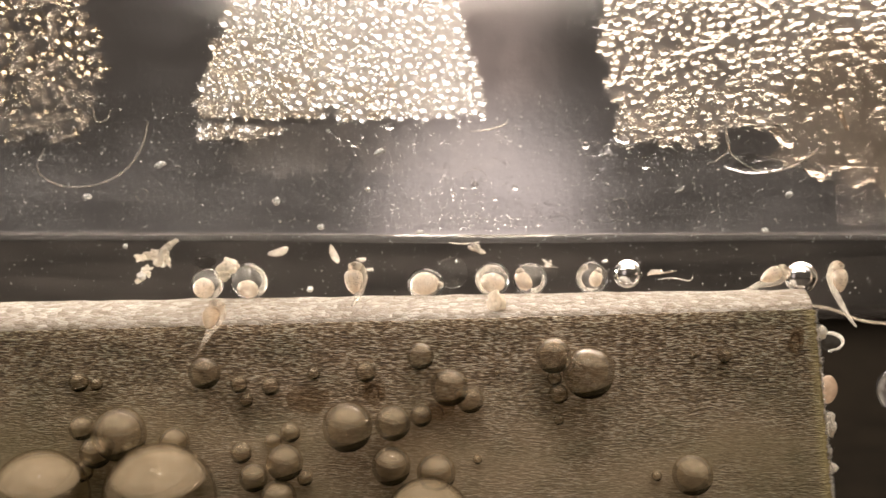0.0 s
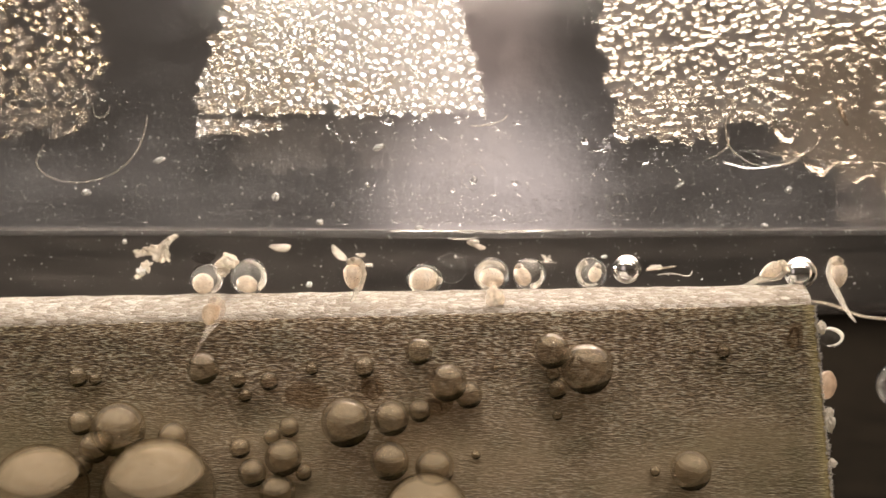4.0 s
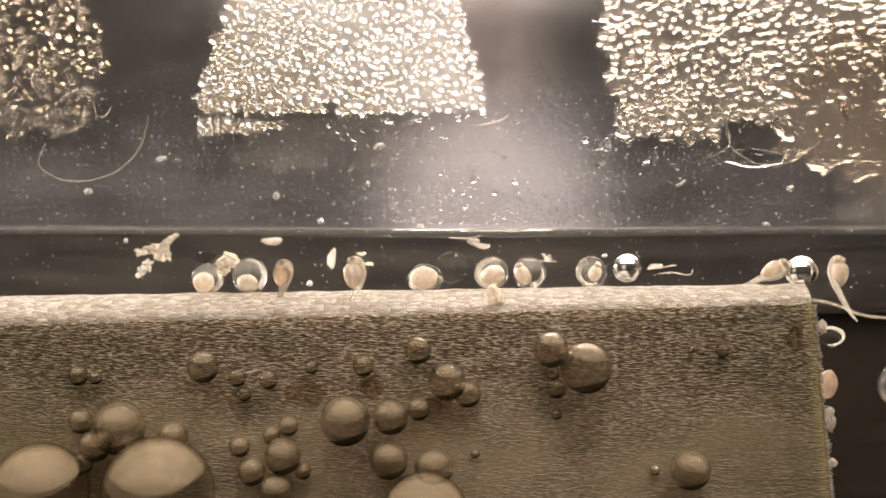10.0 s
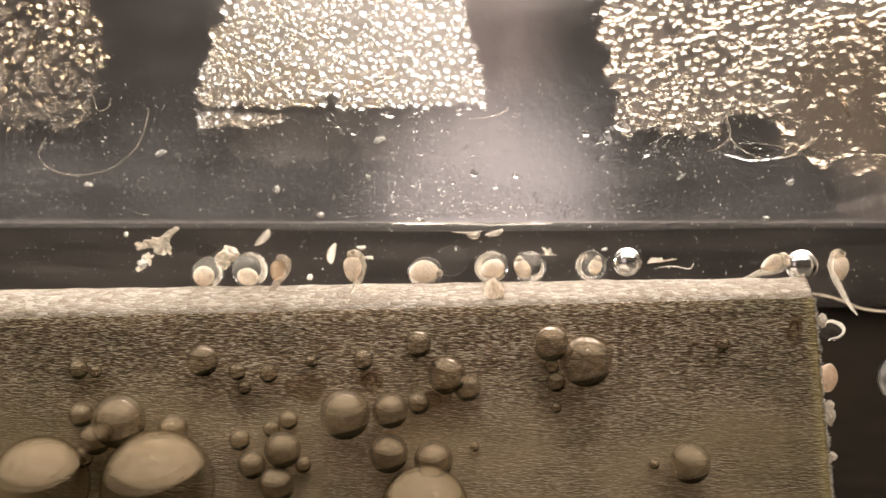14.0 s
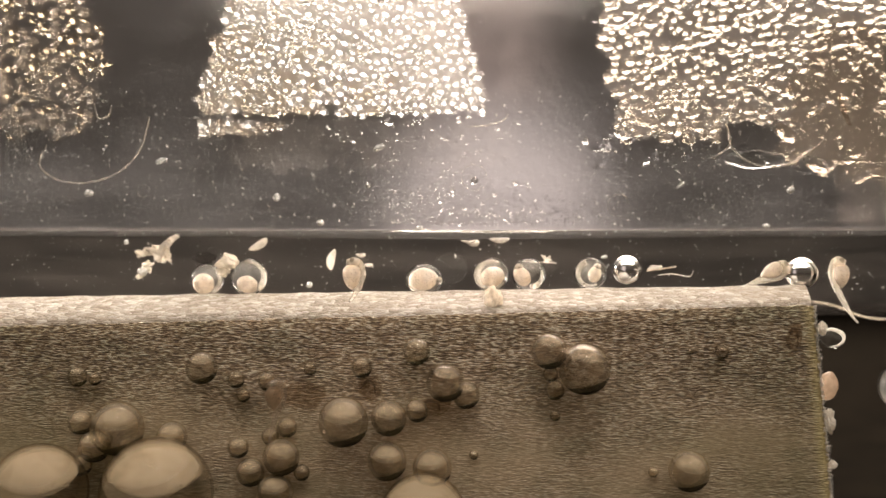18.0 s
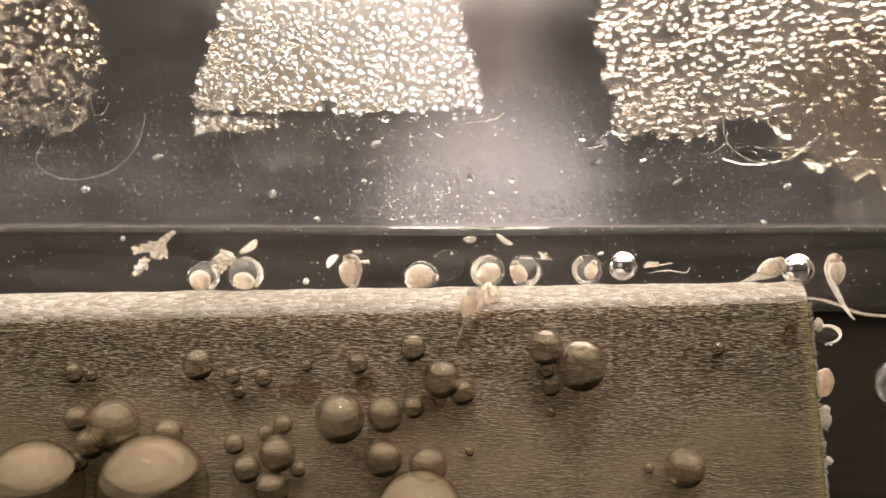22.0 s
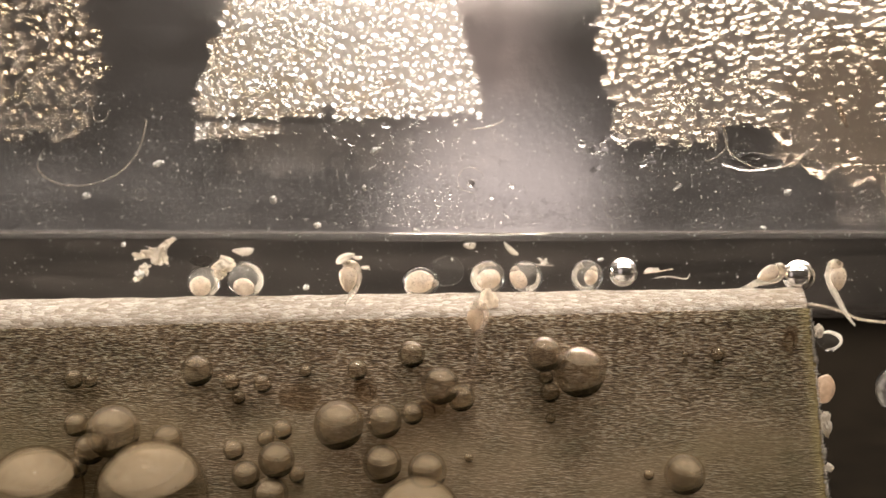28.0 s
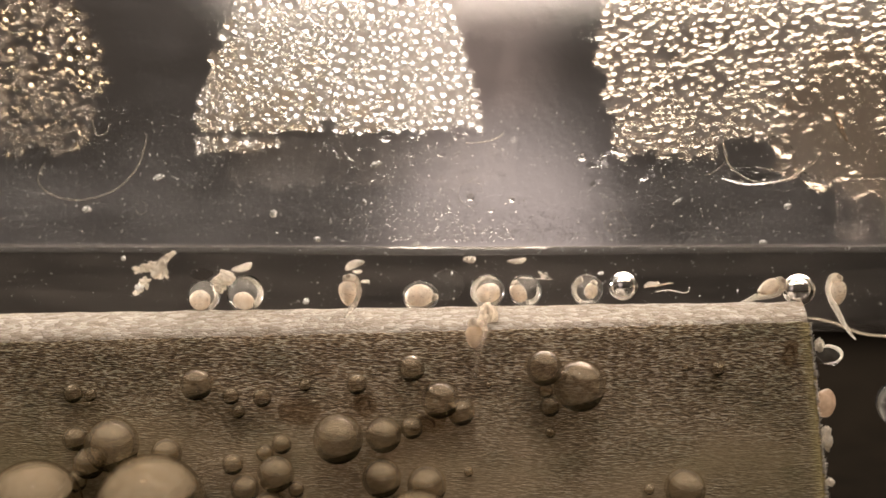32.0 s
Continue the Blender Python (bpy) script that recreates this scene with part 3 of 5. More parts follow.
def bubble(x, z, r, milky):
    """An air bubble resting against the skin."""
    r *= 1.06
    bm = ball(r, fine=4 if r > 0.4 else 3)
    ob = part("air_bubble", bm, BIG_BUBBLE if r > 1.2 else BUBBLE)
    ob.matrix_basis = place(x, -4.02 - 0.86 * r, z)
    size = "large" if r > 0.9 else "small" if r < 0.32 else "medium"
    # pale caps stand in for light mirrored in the upper bubble
    for share, floor_z in ((0.965, 0.64), (0.95, 0.44)) if milky else ((0.965, 0.66),):
        cap = ball(share * r, fine=4)
        cut = Vector((0.12 * math.sin(7 * x), -0.45, 1.0)).normalized()
        bmesh.ops.bisect_plane(cap, geom=cap.verts[:] + cap.edges[:] + cap.faces[:], plane_co=cut * floor_z * r, plane_no=cut, clear_inner=True)
        part("film", cap, CROWN_TONE, ob, "pale half-clear cap painted for the bubble's bright crown")
    # dark crescents stand in for the reflected gloom at the lower rim
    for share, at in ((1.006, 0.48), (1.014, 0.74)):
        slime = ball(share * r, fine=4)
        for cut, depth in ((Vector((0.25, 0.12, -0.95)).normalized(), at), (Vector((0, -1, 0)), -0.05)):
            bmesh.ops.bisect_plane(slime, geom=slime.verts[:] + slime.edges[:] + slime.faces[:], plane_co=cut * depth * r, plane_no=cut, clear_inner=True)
        part("slime", slime, RIM_SHADE, ob, "dark greenish crescent painted along the bubble's lower rim")
    if r > 1.2:
        disc = ball(r, (0, 0, 0), (0.92, 0.80, 0.10), 0.03, 1.5, x, 0, 3)
        lean = Matrix.Rotation(radians(36), 3, "X")
        for v in disc.verts:
            v.co = lean @ v.co + Vector((0, 0.08 * r, 0.55 * r))
            v.co *= min(1.0, 0.93 * r / v.co.length)
        part("dry_patch", disc, DRY_SKIN, ob, "pale dry foam under the bubble's skin")
    return tagged(ob, size + " round air bubble clinging to the foam sheet", "bubble", "bubbles on the foam sheet")


for row in BUBBLES_UPPER:
    bubble(*row, False)
for row in BUBBLES_LOWER:
    bubble(*row, True)


# ---- eggs and larvae ----
def yolk_part(parent, rx, rz, at=(0, 0, 0), turn=0.0, seed=0, taper=0.0):
    bm = ball(1.0, at, (rx, 0.9 * min(rx, rz), rz), 0.07, 1.4, seed, turn)
    if taper:
        for v in bm.verts:
            k = 1 + taper * v.co.z / rz
            v.co.x, v.co.y = v.co.x * k, v.co.y * k
    return part("yolk", bm, YOLK, parent, "speckled cream yolk sac")


def egg(x, z, r, squash, yolk, tail, head, label):
    """A clear egg standing on the rear rim: shell, yolk, curled tail, head. Offsets are fractions of r."""
    root = thing("fish_egg", x, z, -0.15, label, "egg", "eggs along the cut edge")
    part("shell", ball(r, (0, 0, 0), (1, 0.97, squash), 0.012, 1.2, x), SHELL, root, "thin clear shell")
    yx, yz, yrx, yrz, turn = yolk
    yolk_part(root, yrx * r, yrz * r, (yx * r, 0, yz * r), turn, x)
    if tail:
        a0, a1, rad = tail
        pts, rr = [], []
        for i in range(8):
            a = radians(a0 + (a1 - a0) * i / 7)
            pts.append((math.cos(a) * rad * r, 0.12 * r * math.sin(i), math.sin(a) * rad * r * squash))
            rr.append(r * (0.21 - 0.022 * i))
        part("tail", tube(pts, rr, 10, 0.7, 4), TAIL, root, "glassy tail curled inside the shell")
    if head:
        hx, hz, hr = head
        hd = part("head", ball(hr * r, (hx * r, -0.05 * r, hz * r), (1, 0.8, 0.9), 0.08, 1.5, 3), FLESH, root, "pale glassy head")
        part("eye", ball(hr * r * 0.42, (hx * r, -0.05 * r - hr * r * 0.6, hz * r), (1, 0.5, 1), fine=2), EYE, hd)
    return root


egg(-8.777, 12.689, 0.613, 0.98, (-0.22, -0.25, 0.66, 0.62, 20), (-70, 60, 0.78), None, "clear fish egg with cream yolk and curled tail")
egg(-7.212, 12.795, 0.697, 1.0, (-0.10, -0.40, 0.58, 0.46, 15), (-55, 110, 0.80), None, "large clear fish egg with curled embryo")
egg(-0.658, 12.69, 0.697, 0.84, (-0.05, 0.02, 0.78, 0.60, -8), (200, 330, 0.72), (0.74, -0.05, 0.24), "flattened clear fish egg with plump embryo")
embryo_egg = egg(1.856, 12.88, 0.655, 0.98, (-0.04, -0.05, 0.02, 0.02, 0), None, None, "clear fish egg with a turning embryo")
egg(3.25, 12.88, 0.634, 0.98, (-0.40, -0.10, 0.62, 0.46, 55), (-80, 20, 0.76), (-0.60, 0.42, 0.26), "clear fish egg with embryo pressed to one side")
egg(5.531, 12.923, 0.613, 1.0, (0.26, -0.05, 0.40, 0.52, 15), (110, 300, 0.74), (0.40, 0.40, 0.24), "clear fish egg with coiled tail")


def bead(x, z, r, label):
    ob = part("air_bubble", ball(r, fine=4), GLASS_BEAD)
    ob.matrix_basis = place(x, -0.1, z)
    return tagged(ob, label, "bubble", "bubbles on the cut edge")


bead(6.883, 13.071, 0.539, "bright mirror-like air bubble on the cut edge")
bead(13.341, 12.944, 0.592, "bright air bubble at the sheet's corner")


def larva(x, z, y, lean, yrx, yrz, tail, side, label, fall=(0.0, 1.0)):
    """A hatched larva, head up: yolk sac at the origin, back on one side, tail below."""
    root = thing("fish_larva", x, z, y, label, "fish larva", "hatched larvae", turn=(0, lean, 0))
    yolk_part(root, yrx, yrz, seed=x, taper=0.25)
    s = side
    hd = part("head", ball(0.25, (s * 0.07, 0, yrz + 0.05), (1.05, 0.85, 0.75), 0.22, 1.9, x), FLESH, root, "glassy head")
    part("eye", ball(0.10, (s * 0.02, -0.17, yrz + 0.12), (1, 0.5, 1), fine=2), EYE, hd)
    pts = [(s * 0.16, 0, yrz + 0.08), (s * (yrx + 0.02), 0, 0.15), (s * (yrx - 0.10), 0, -yrz * 0.7)] + [(s * 0.1 + a, -fall[0] * b, -yrz - fall[1] * b) for a, b in tail]
    rr = [0.20, 0.16, 0.15] + [0.13 - 0.10 * i / max(1, len(tail) - 1) for i in range(len(tail))]
    part("tail", tube(pts, rr, 10, 0.6), TAIL, root, "thin glassy tail")
    return root


larva(-3.248, 12.828, -1.1, 0, 0.34, 0.48, [(0.06, 0.1), (0.05, 0.45), (-0.02, 0.85)], 1, "pale hatched larva upright on the cut edge", (1.9, 0.4))
larva(12.18, 13.029, -0.3, 62, 0.27, 0.43, [(0.0, 0.1), (-0.03, 0.6), (-0.12, 1.1)], 1, "pale larva leaning against a corner bubble")
larva(14.881, 12.839, 0.2, 0, 0.30, 0.46, [(0.0, 0.1), (0.26, 0.6), (0.50, 1.0), (0.74, 1.30)], -1, "pale larva hanging free beyond the sheet's corner")
swimmer = larva(-7.638, 11.749, -4.8, 15, 0.28, 0.38, [(0.0, 0.1), (-0.05, 0.6), (-0.12, 1.2)], 1, "pale larva wriggling at the edge of the foam", (0.6, 0.8))

# browner copies: the shade in front of the foam is put into the colour
for piece in swimmer.children:
    piece.data.materials[0] = SHADED_YOLK if piece.name.startswith("yolk") else SHADED_FLESH

# the embryo that turns inside its egg (a part, keyed in its egg's space)
for old in [o for o in embryo_egg.children if o.name.startswith("yolk")]:
    bpy.data.objects.remove(old)
embryo = part("embryo", ball(1.0, (0.02, 0, -0.08), (0.47, 0.42, 0.37), 0.05, 1.3, 5, -10), YOLK, embryo_egg, "speckled cream embryo turning in the shell")
part("tail", tube([(0.40, 0, -0.30), (0.0, 0.05, -0.50), (-0.42, 0, -0.28), (-0.52, 0, 0.05), (-0.36, 0, 0.36), (0.05, 0, 0.50), (0.36, 0, 0.38)],
                  [0.10, 0.13, 0.14, 0.13, 0.11, 0.08, 0.03], 10, 0.7), TAIL, embryo, "glassy curled tail")


# ---- debris ----
def lump(name, x, z, y, r, scale, label, category="debris", mat=None, lumps=0.45, freq=1.8, turn=0.0):
    ob = part(name, ball(r, (0, 0, 0), scale, lumps, freq, x, turn, 4), mat or PALE)
    ob.matrix_basis = place(x, y, z)
    return tagged(ob, label, category)


def clump(name, x, z, y, r, scale, label, mat=None, turn=0.0, knobs=1.0):
    """A ragged clot: one skin with knobs, folds and torn tips."""
    bm = bmesh.new()
    bmesh.ops.create_icosphere(bm, subdivisions=5, radius=1.0)
    rot = Matrix.Rotation(radians(turn), 3, "Y")
    o = Vector((x * 3.7, z, x))
    for v in bm.verts:
        k = 1 + 0.50 * noise.noise(v.co * 1.3 + o) + knobs * (0.30 * noise.noise(v.co * 3.1 + o) + 0.10 * noise.noise(v.co * 8 + o))
        v.co = rot @ Vector([c * s * r * max(k, 0.25) for c, s in zip(v.co, scale)])
    ob = part(name, bm, mat or PALE)
    ob.matrix_basis = place(x, y, z)
    return tagged(ob, label, "debris")


def torn(name, x, z, y, r, wide, turn, label, mat=None, seed=0, notch=0.8):
    """A torn scrap of skin: a thin crumpled leaf with a deeply notched outline."""
    bm = bmesh.new()
    sides, rows = 44, 6
    rot = Matrix.Rotation(radians(-turn), 3, "Y")
    layers = []
    for face in (-1, 1):
        rings = []
        for i in range(1, rows + 1):
            ring = []
            for k in range(sides):
                a = 2 * math.pi * k / sides
                d = Vector((math.cos(a), math.sin(a), seed * 5.3))
                edge = 1 + notch * noise.noise(d * 1.3) + 0.35 * notch * noise.noise(d * 3.7) + 0.16 * notch * noise.noise(d * 9)
                q = i / rows * r * max(0.22, edge)
                px, pz = q * math.cos(a) * wide, q * math.sin(a)
                fold = 0.35 * r * noise.noise(Vector((px / r * 1.7, pz / r * 1.7, seed + 3)))
                ring.append(bm.verts.new(rot @ Vector((px, fold + face * 0.09 * r * (1 - (i / rows) ** 2) , pz))))
            rings.append(ring)
        mid = bm.verts.new(rot @ Vector((0, face * 0.09 * r, 0)))
        for k in range(sides):
            bm.faces.new((mid, rings[0][k], rings[0][(k + 1) % sides]))
            for a, b in zip(rings, rings[1:]):
                bm.faces.new((a[k], b[k], b[(k + 1) % sides], a[(k + 1) % sides]))
        layers.append(rings)
    bmesh.ops.remove_doubles(bm, verts=bm.verts[:], dist=1e-5)
    ob = part(name, bm, mat or PALE)
    ob.matrix_basis = place(x, y, z)
    return tagged(ob, label, "debris")


clump("debris_clot", -7.98, 13.36, -0.35, 0.36, (1, 0.7, 0.80), "lobed cream clot lodged between two eggs", None, 0, 0.55)
clump("debris_clot", -8.14, 13.02, -0.30, 0.22, (1, 0.7, 0.95), "small cream lobe wedged between two eggs", None, 0, 0.35)
clump("debris_clot", 1.856, 12.148, -3.1, 0.36, (0.8, 0.7, 1.1), "soft cream clot lying on the cut edge", SOFT, 0, 0.45)
torn("debris_clot", -10.85, 13.76, 0.7, 0.34, 1.35, 8, "ragged white scrap hanging before the dark gap", None, 1)
torn("debris_clot", -10.42, 14.12, 0.75, 0.14, 2.9, 32, "narrow torn white strip in the water", None, 4, 0.6)
torn("debris_clot", -10.55, 13.50, 0.72, 0.26, 0.8, 0, "small torn white scrap in the water", None, 7)
torn("debris_clot", -11.45, 13.66, 0.74, 0.20, 1.9, 10, "wispy white shred in the water", None, 9, 0.9)
torn("debris_clot", -11.26, 13.16, 0.70, 0.20, 1.2, 0, "cream crumb in the water", None, 12)
torn("debris_clot", -11.55, 12.80, 0.66, 0.13, 1.2, 20, "white crumb near the foam's edge", None, 15)
torn("debris_clot", 3.98, 13.44, 0.7, 0.13, 1.3, -20, "wispy pale scrap above an egg", FLAKE, 17, 0.9)
torn("debris_clot", 8.044, 13.134, 0.5, 0.10, 2.6, 5, "tiny pale shred in the water", FLAKE, 20)


def fibre(name, points, r, y, mat, label):
    """A thin thread through x, z points."""
    c = Vector((points[0][0], y, points[0][1]))
    bm = tube([Vector((x, y, z)) - c for x, z in points], [r * 0.6] + [r] * (len(points) - 2) + [r * 0.5], 6, 1.0, 6)
    ob = part(name, bm, mat)
    ob.matrix_basis = place(*c)
    return tagged(ob, label, "fibre")


fibre("fibre", [(-15.529, 17.902), (-15.816, 17.109), (-15.088, 16.535), (-13.984, 16.425), (-12.771, 16.8), (-11.889, 17.659), (-11.514, 18.827), (-11.602, 19.004)], 0.017, 1.62, TAIL, "thin pale hair stuck to the hazy wall")
fibre("fibre", [(11.352, 19.746), (11, 18.601), (11.264, 17.654), (12.232, 17.06), (13.442, 17.148), (14.432, 17.764), (14.696, 18.204)], 0.018, 1.62, FLAKE, "thin pale hair curled on the hazy wall")
fibre("fibre", [(10.956, 18.733), (11.132, 17.941), (10.648, 17.456), (10.252, 17.324)], 0.02, 1.62, TAIL, "pale curled thread on the hazy wall")
fibre("fibre", [(1.006, 18.582), (1.777, 18.648), (2.328, 18.824), (2.548, 19.044)], 0.018, 1.62, FLAKE, "short fine hair on the hazy wall")
fibre("fibre", [(-13.653, 19.533), (-13.499, 18.96), (-13.102, 19.048), (-12.969, 19.423)], 0.014, 1.62, FLAKE, "short fine hair on the hazy wall")
fibre("fibre", [(7.727, 13.007), (8.36, 13.092), (8.846, 13.176)], 0.03, 0.5, RUST, "pale straw-coloured sliver in the water")
fibre("fibre", [(8.149, 12.838), (8.677, 12.902), (9.31, 12.796), (9.458, 13.007)], 0.02, 0.5, FLAKE, "pale thin thread in the water")
fibre("fibre", [(2.87, 13.387), (3.504, 13.345), (4.349, 13.303)], 0.025, 0.6, FLAKE, "pale straight thread above an egg")
straw = fibre("fibre", [(0.229, 14.232), (0.863, 14.19), (1.391, 14.275)], 0.035, 0.9, FLAKE, "pale drifting straw-like shred")
fibre("fibre", [(13.9, 11.86), (14.5, 11.78), (15.1, 11.62), (15.95, 11.28), (16.9, 11.16), (18.6, 11.10)], 0.05, 1.0, STRAND, "pale blurred strand behind the sheet's corner")


def flake(name, x, z, length, width, label):
    """A cupped, petal-shaped membrane flake, long axis level."""
    bm = ball(1.0, (0, 0, 0), (length / 2, width * 0.32, width / 2), 0.10, 1.5, x, 0, 3)
    for v in bm.verts:
        u = v.co.x / (length / 2)
        v.co.z += 0.07 * length * (u * u - 0.4)
        v.co.z *= 1 + 0.25 * u
    ob = part(name, bm, FLAKE)
    ob.matrix_basis = place(x, 0.9, z)
    return tagged(ob, label, "flake", "drifting flakes")


flake_a = flake("drifting_flake", -6.176, 13.894, 0.86, 0.30, "pale cupped flake turning slowly in the water")
flake_b = flake("drifting_flake", -4.082, 13.81, 0.80, 0.32, "pale cupped flake sinking beside a larva")
flake_c = flake("drifting_flake", 1.307, 14, 0.74, 0.22, "pale narrow flake drifting over the eggs")
flake("drifting_flake", 1.18, 14.063, 0.50, 0.26, "small pale flake hanging in the water")
flake("drifting_flake", -3.131, 13.598, 0.38, 0.16, "small pale flake hanging in the water")
flake("drifting_flake", -2.835, 13.218, 0.36, 0.14, "small pale shred beside a larva")

# single grains on the wall and in the water
for x, z, y, r, wide, turn in (
        (-6.486, 15.851, 1.58, 0.13, 1.0, 0), (-2.915, 16.313, 1.58, 0.10, 0.7, 20), (-4.767, 14.859, 1.58, 0.10, 1.3, 0),
        (-13.874, 16.028, 1.58, 0.10, 1.5, 10), (13.442, 16.113, 1.58, 0.10, 1.5, 30), (9.218, 16.312, 1.58, 0.05, 4.0, 35),
        (12.496, 14.726, 1.58, 0.08, 1.5, 0), (-2.475, 17.767, 1.58, 0.09, 2.4, 25), (-11.006, 17.284, 1.58, 0.10, 2.0, 20),
        (-0.91, 14.639, 1.56, 0.08, 2.2, 10), (-5.055, 12.478, 0.6, 0.11, 1.0, 40), (0.504, 13.535, 0.8, 0.06, 0.6, 0),
        (-12.098, 14.106, 0.7, 0.09, 1.0, 60), (-11.464, 12.985, 0.6, 0.14, 1.2, 0), (6.144, 13.535, 0.6, 0.06, 2.0, 10)):
    ob = part("debris_grain", ball(r, (0, 0, 0), (wide, 0.7, 1), 0.6, 2.2, x, -turn, 3), SPECK)
    ob.matrix_basis = place(x, y, z)
    tagged(ob, "small white debris grain catching the light", "grain", "white grains")
lump("dark_smudge", -9.137, 13.471, 0.9, 0.34, (1.2, 0.3, 0.7), "dark brown smudge in the water", "smudge", DARK_MOTE)

# empty shells and ring marks
for x, z, r, y in ((0.335, 13.091, 0.62, 0.5), (5.954, 12.585, 0.13, -0.4), (3.884, 13.176, 0.42, 0.4)):
    ob = part("empty_shell", ball(r, (0, 0, 0), (1, 0.9, 0.95), 0.08, 1.4, x), GHOST)
    ob.matrix_basis = place(x, y, z)
    tagged(ob, "faint empty egg shell beside the eggs", "egg shell")
for x, z, r in ((-11.712, 16.094, 0.24), (6.819, 15.519, 0.42), (1.226, 16.621, 0.50)):
    fibre("ring_mark", [(x + r * math.cos(a * 0.7), z + r * math.sin(a * 0.7)) for a in range(9)], 0.006, 1.63, TAIL, "thin dried ring mark on the hazy wall")


def wall_drop(x, z, r, wide, turn, label):
    """A flat drop lying on the front of the wall."""
    ob = part("water_drop", ball(1.0, (0, 0, 0), (r * wide, r * (0.45 if wide < 2.1 else 0.05 if wide < 3 else 0.16), r), 0.22, 1.6, x, turn, 4), THIN_WATER if 2.1 < wide < 3 else WATER_DROP)
    ob.matrix_basis = place(x, 1.66, z)
    return tagged(ob, label, "water drop")


wall_drop(1.226, 16.489, 0.13, 1.1, 0, "single round drop on the hazy wall")
wall_drop(2.812, 16.401, 0.10, 1.2, 20, "single round drop on the hazy wall")
wall_drop(2.019, 15.96, 0.08, 1.4, 0, "single small drop on the hazy wall")
wall_drop(0.411, 16.115, 0.08, 1.0, 60, "single small drop on the hazy wall")
wall_drop(12.122, 17.302, 0.34, 3.4, 2, "wide lens-shaped puddle on the hazy wall")
wall_drop(13.222, 18.38, 0.30, 1.8, 40, "lobed drop beside the curled hair")
wall_drop(14.432, 17.104, 0.26, 2.0, 25, "lobed drop beside the curled hair")
wall_drop(6.731, 22.94, 0.42, 2.2, -6, "wide flattened drop on the hazy wall")
wall_drop(16.9, 17.25, 0.08, 22.0, 0, "long flat bead of water on the wall")
wall_drop(-2.078, 18.781, 0.15, 1.2, 0, "single bright drop below the condensation")
wall_drop(5.542, 18.03, 0.14, 1.0, 0, "single bright drop below the condensation")
wall_drop(6.951, 18.272, 0.16, 2.0, 15, "single bright drop below the condensation")
fibre("sliver", [(15.268, 19.789), (15.443, 19.194), (15.707, 18.6)], 0.12, 1.55, BROWN, "dark brown sliver stuck among the drops")

# thin sheet added for the paler, pinkish corner of the wall
bm = box(15.25, 20.5, 1.640, 1.675, 14.72, 17.02, 0.012, 1)
tagged(part("dried_film", bm, PALE_PATCH), "pale pinkish sheet added on the hazy wall", "film")

# fine dew and flattened drops on the front of the wall
def dew(name, spots, label):
    """Tiny flat drops joined as stuff; each spot is x, z, radius, width, tilt."""
    vs, fs = [], []
    for x, z, r, wide, tilt in spots:
        a, o = radians(tilt), len(vs)
        for px, py, pz in DEW_V:
            u, w = px * r * wide, pz * r
            vs.append(((x + u * math.cos(a) - w * math.sin(a)) * MM, (1.695 - py * r * 0.8) * MM, (z + u * math.sin(a) + w * math.cos(a)) * MM))
        fs += [tuple(i + o for i in f) for f in DEW_F]
    me = bpy.data.meshes.new(name)
    me.from_pydata(vs, [], fs)
    me.shade_smooth()
    me.materials.append(DEW_WATER if name == "fine_dew" else THIN_WATER)
    return tagged(new(name, me), label, "dew", kind="stuff")


DEW_V = [(0, 0.5, 0)] + [(0.7 * math.cos(k * 0.785), 0.35, 0.7 * math.sin(k * 0.785)) for k in range(8)] + [(math.cos(k * 0.785), -0.02, math.sin(k * 0.785)) for k in range(8)]
DEW_F = [(0, 1 + k, 1 + (k + 1) % 8) for k in range(8)] + [(1 + k, 9 + k, 9 + (k + 1) % 8, 1 + (k + 1) % 8) for k in range(8)] + [tuple(range(16, 8, -1))]
rng = random.Random(21)
dew("fine_dew", [(rng.gauss(-0.6, 1.7), 14.75 + abs(rng.gauss(0, 1.25)), rng.uniform(0.014, 0.042), rng.uniform(1, 1.8), rng.uniform(-30, 30)) for _ in range(1500)],
    "fine pebbly dew on the hazy wall above the lip")
dew("fine_dew", [(rng.gauss(2.6, 2.2), 14.72 + abs(rng.gauss(0, 0.55)), rng.uniform(0.018, 0.05), rng.uniform(1, 1.5), rng.uniform(-30, 30)) for _ in range(650)],
    "pebbly dew crowded along the wall's lip")
dew("flat_drops", [(rng.uniform(-4.5, 3.0), 19.1 - abs(rng.gauss(0, 1.0)), rng.uniform(0.03, 0.09), rng.uniform(1.2, 2.6), rng.uniform(-12, 12)) for _ in range(50)],
    "flattened drops below the bright condensation")
dew("flat_drops", [(rng.uniform(6, 19), 18.3 - 0.09 * abs(rng.gauss(0, 6)) - rng.uniform(0, 0.9), rng.uniform(0.05, 0.15), rng.uniform(1.2, 3.0), rng.uniform(0, 30)) for _ in range(36)],
    "flattened merging drops at the edge of the condensation")

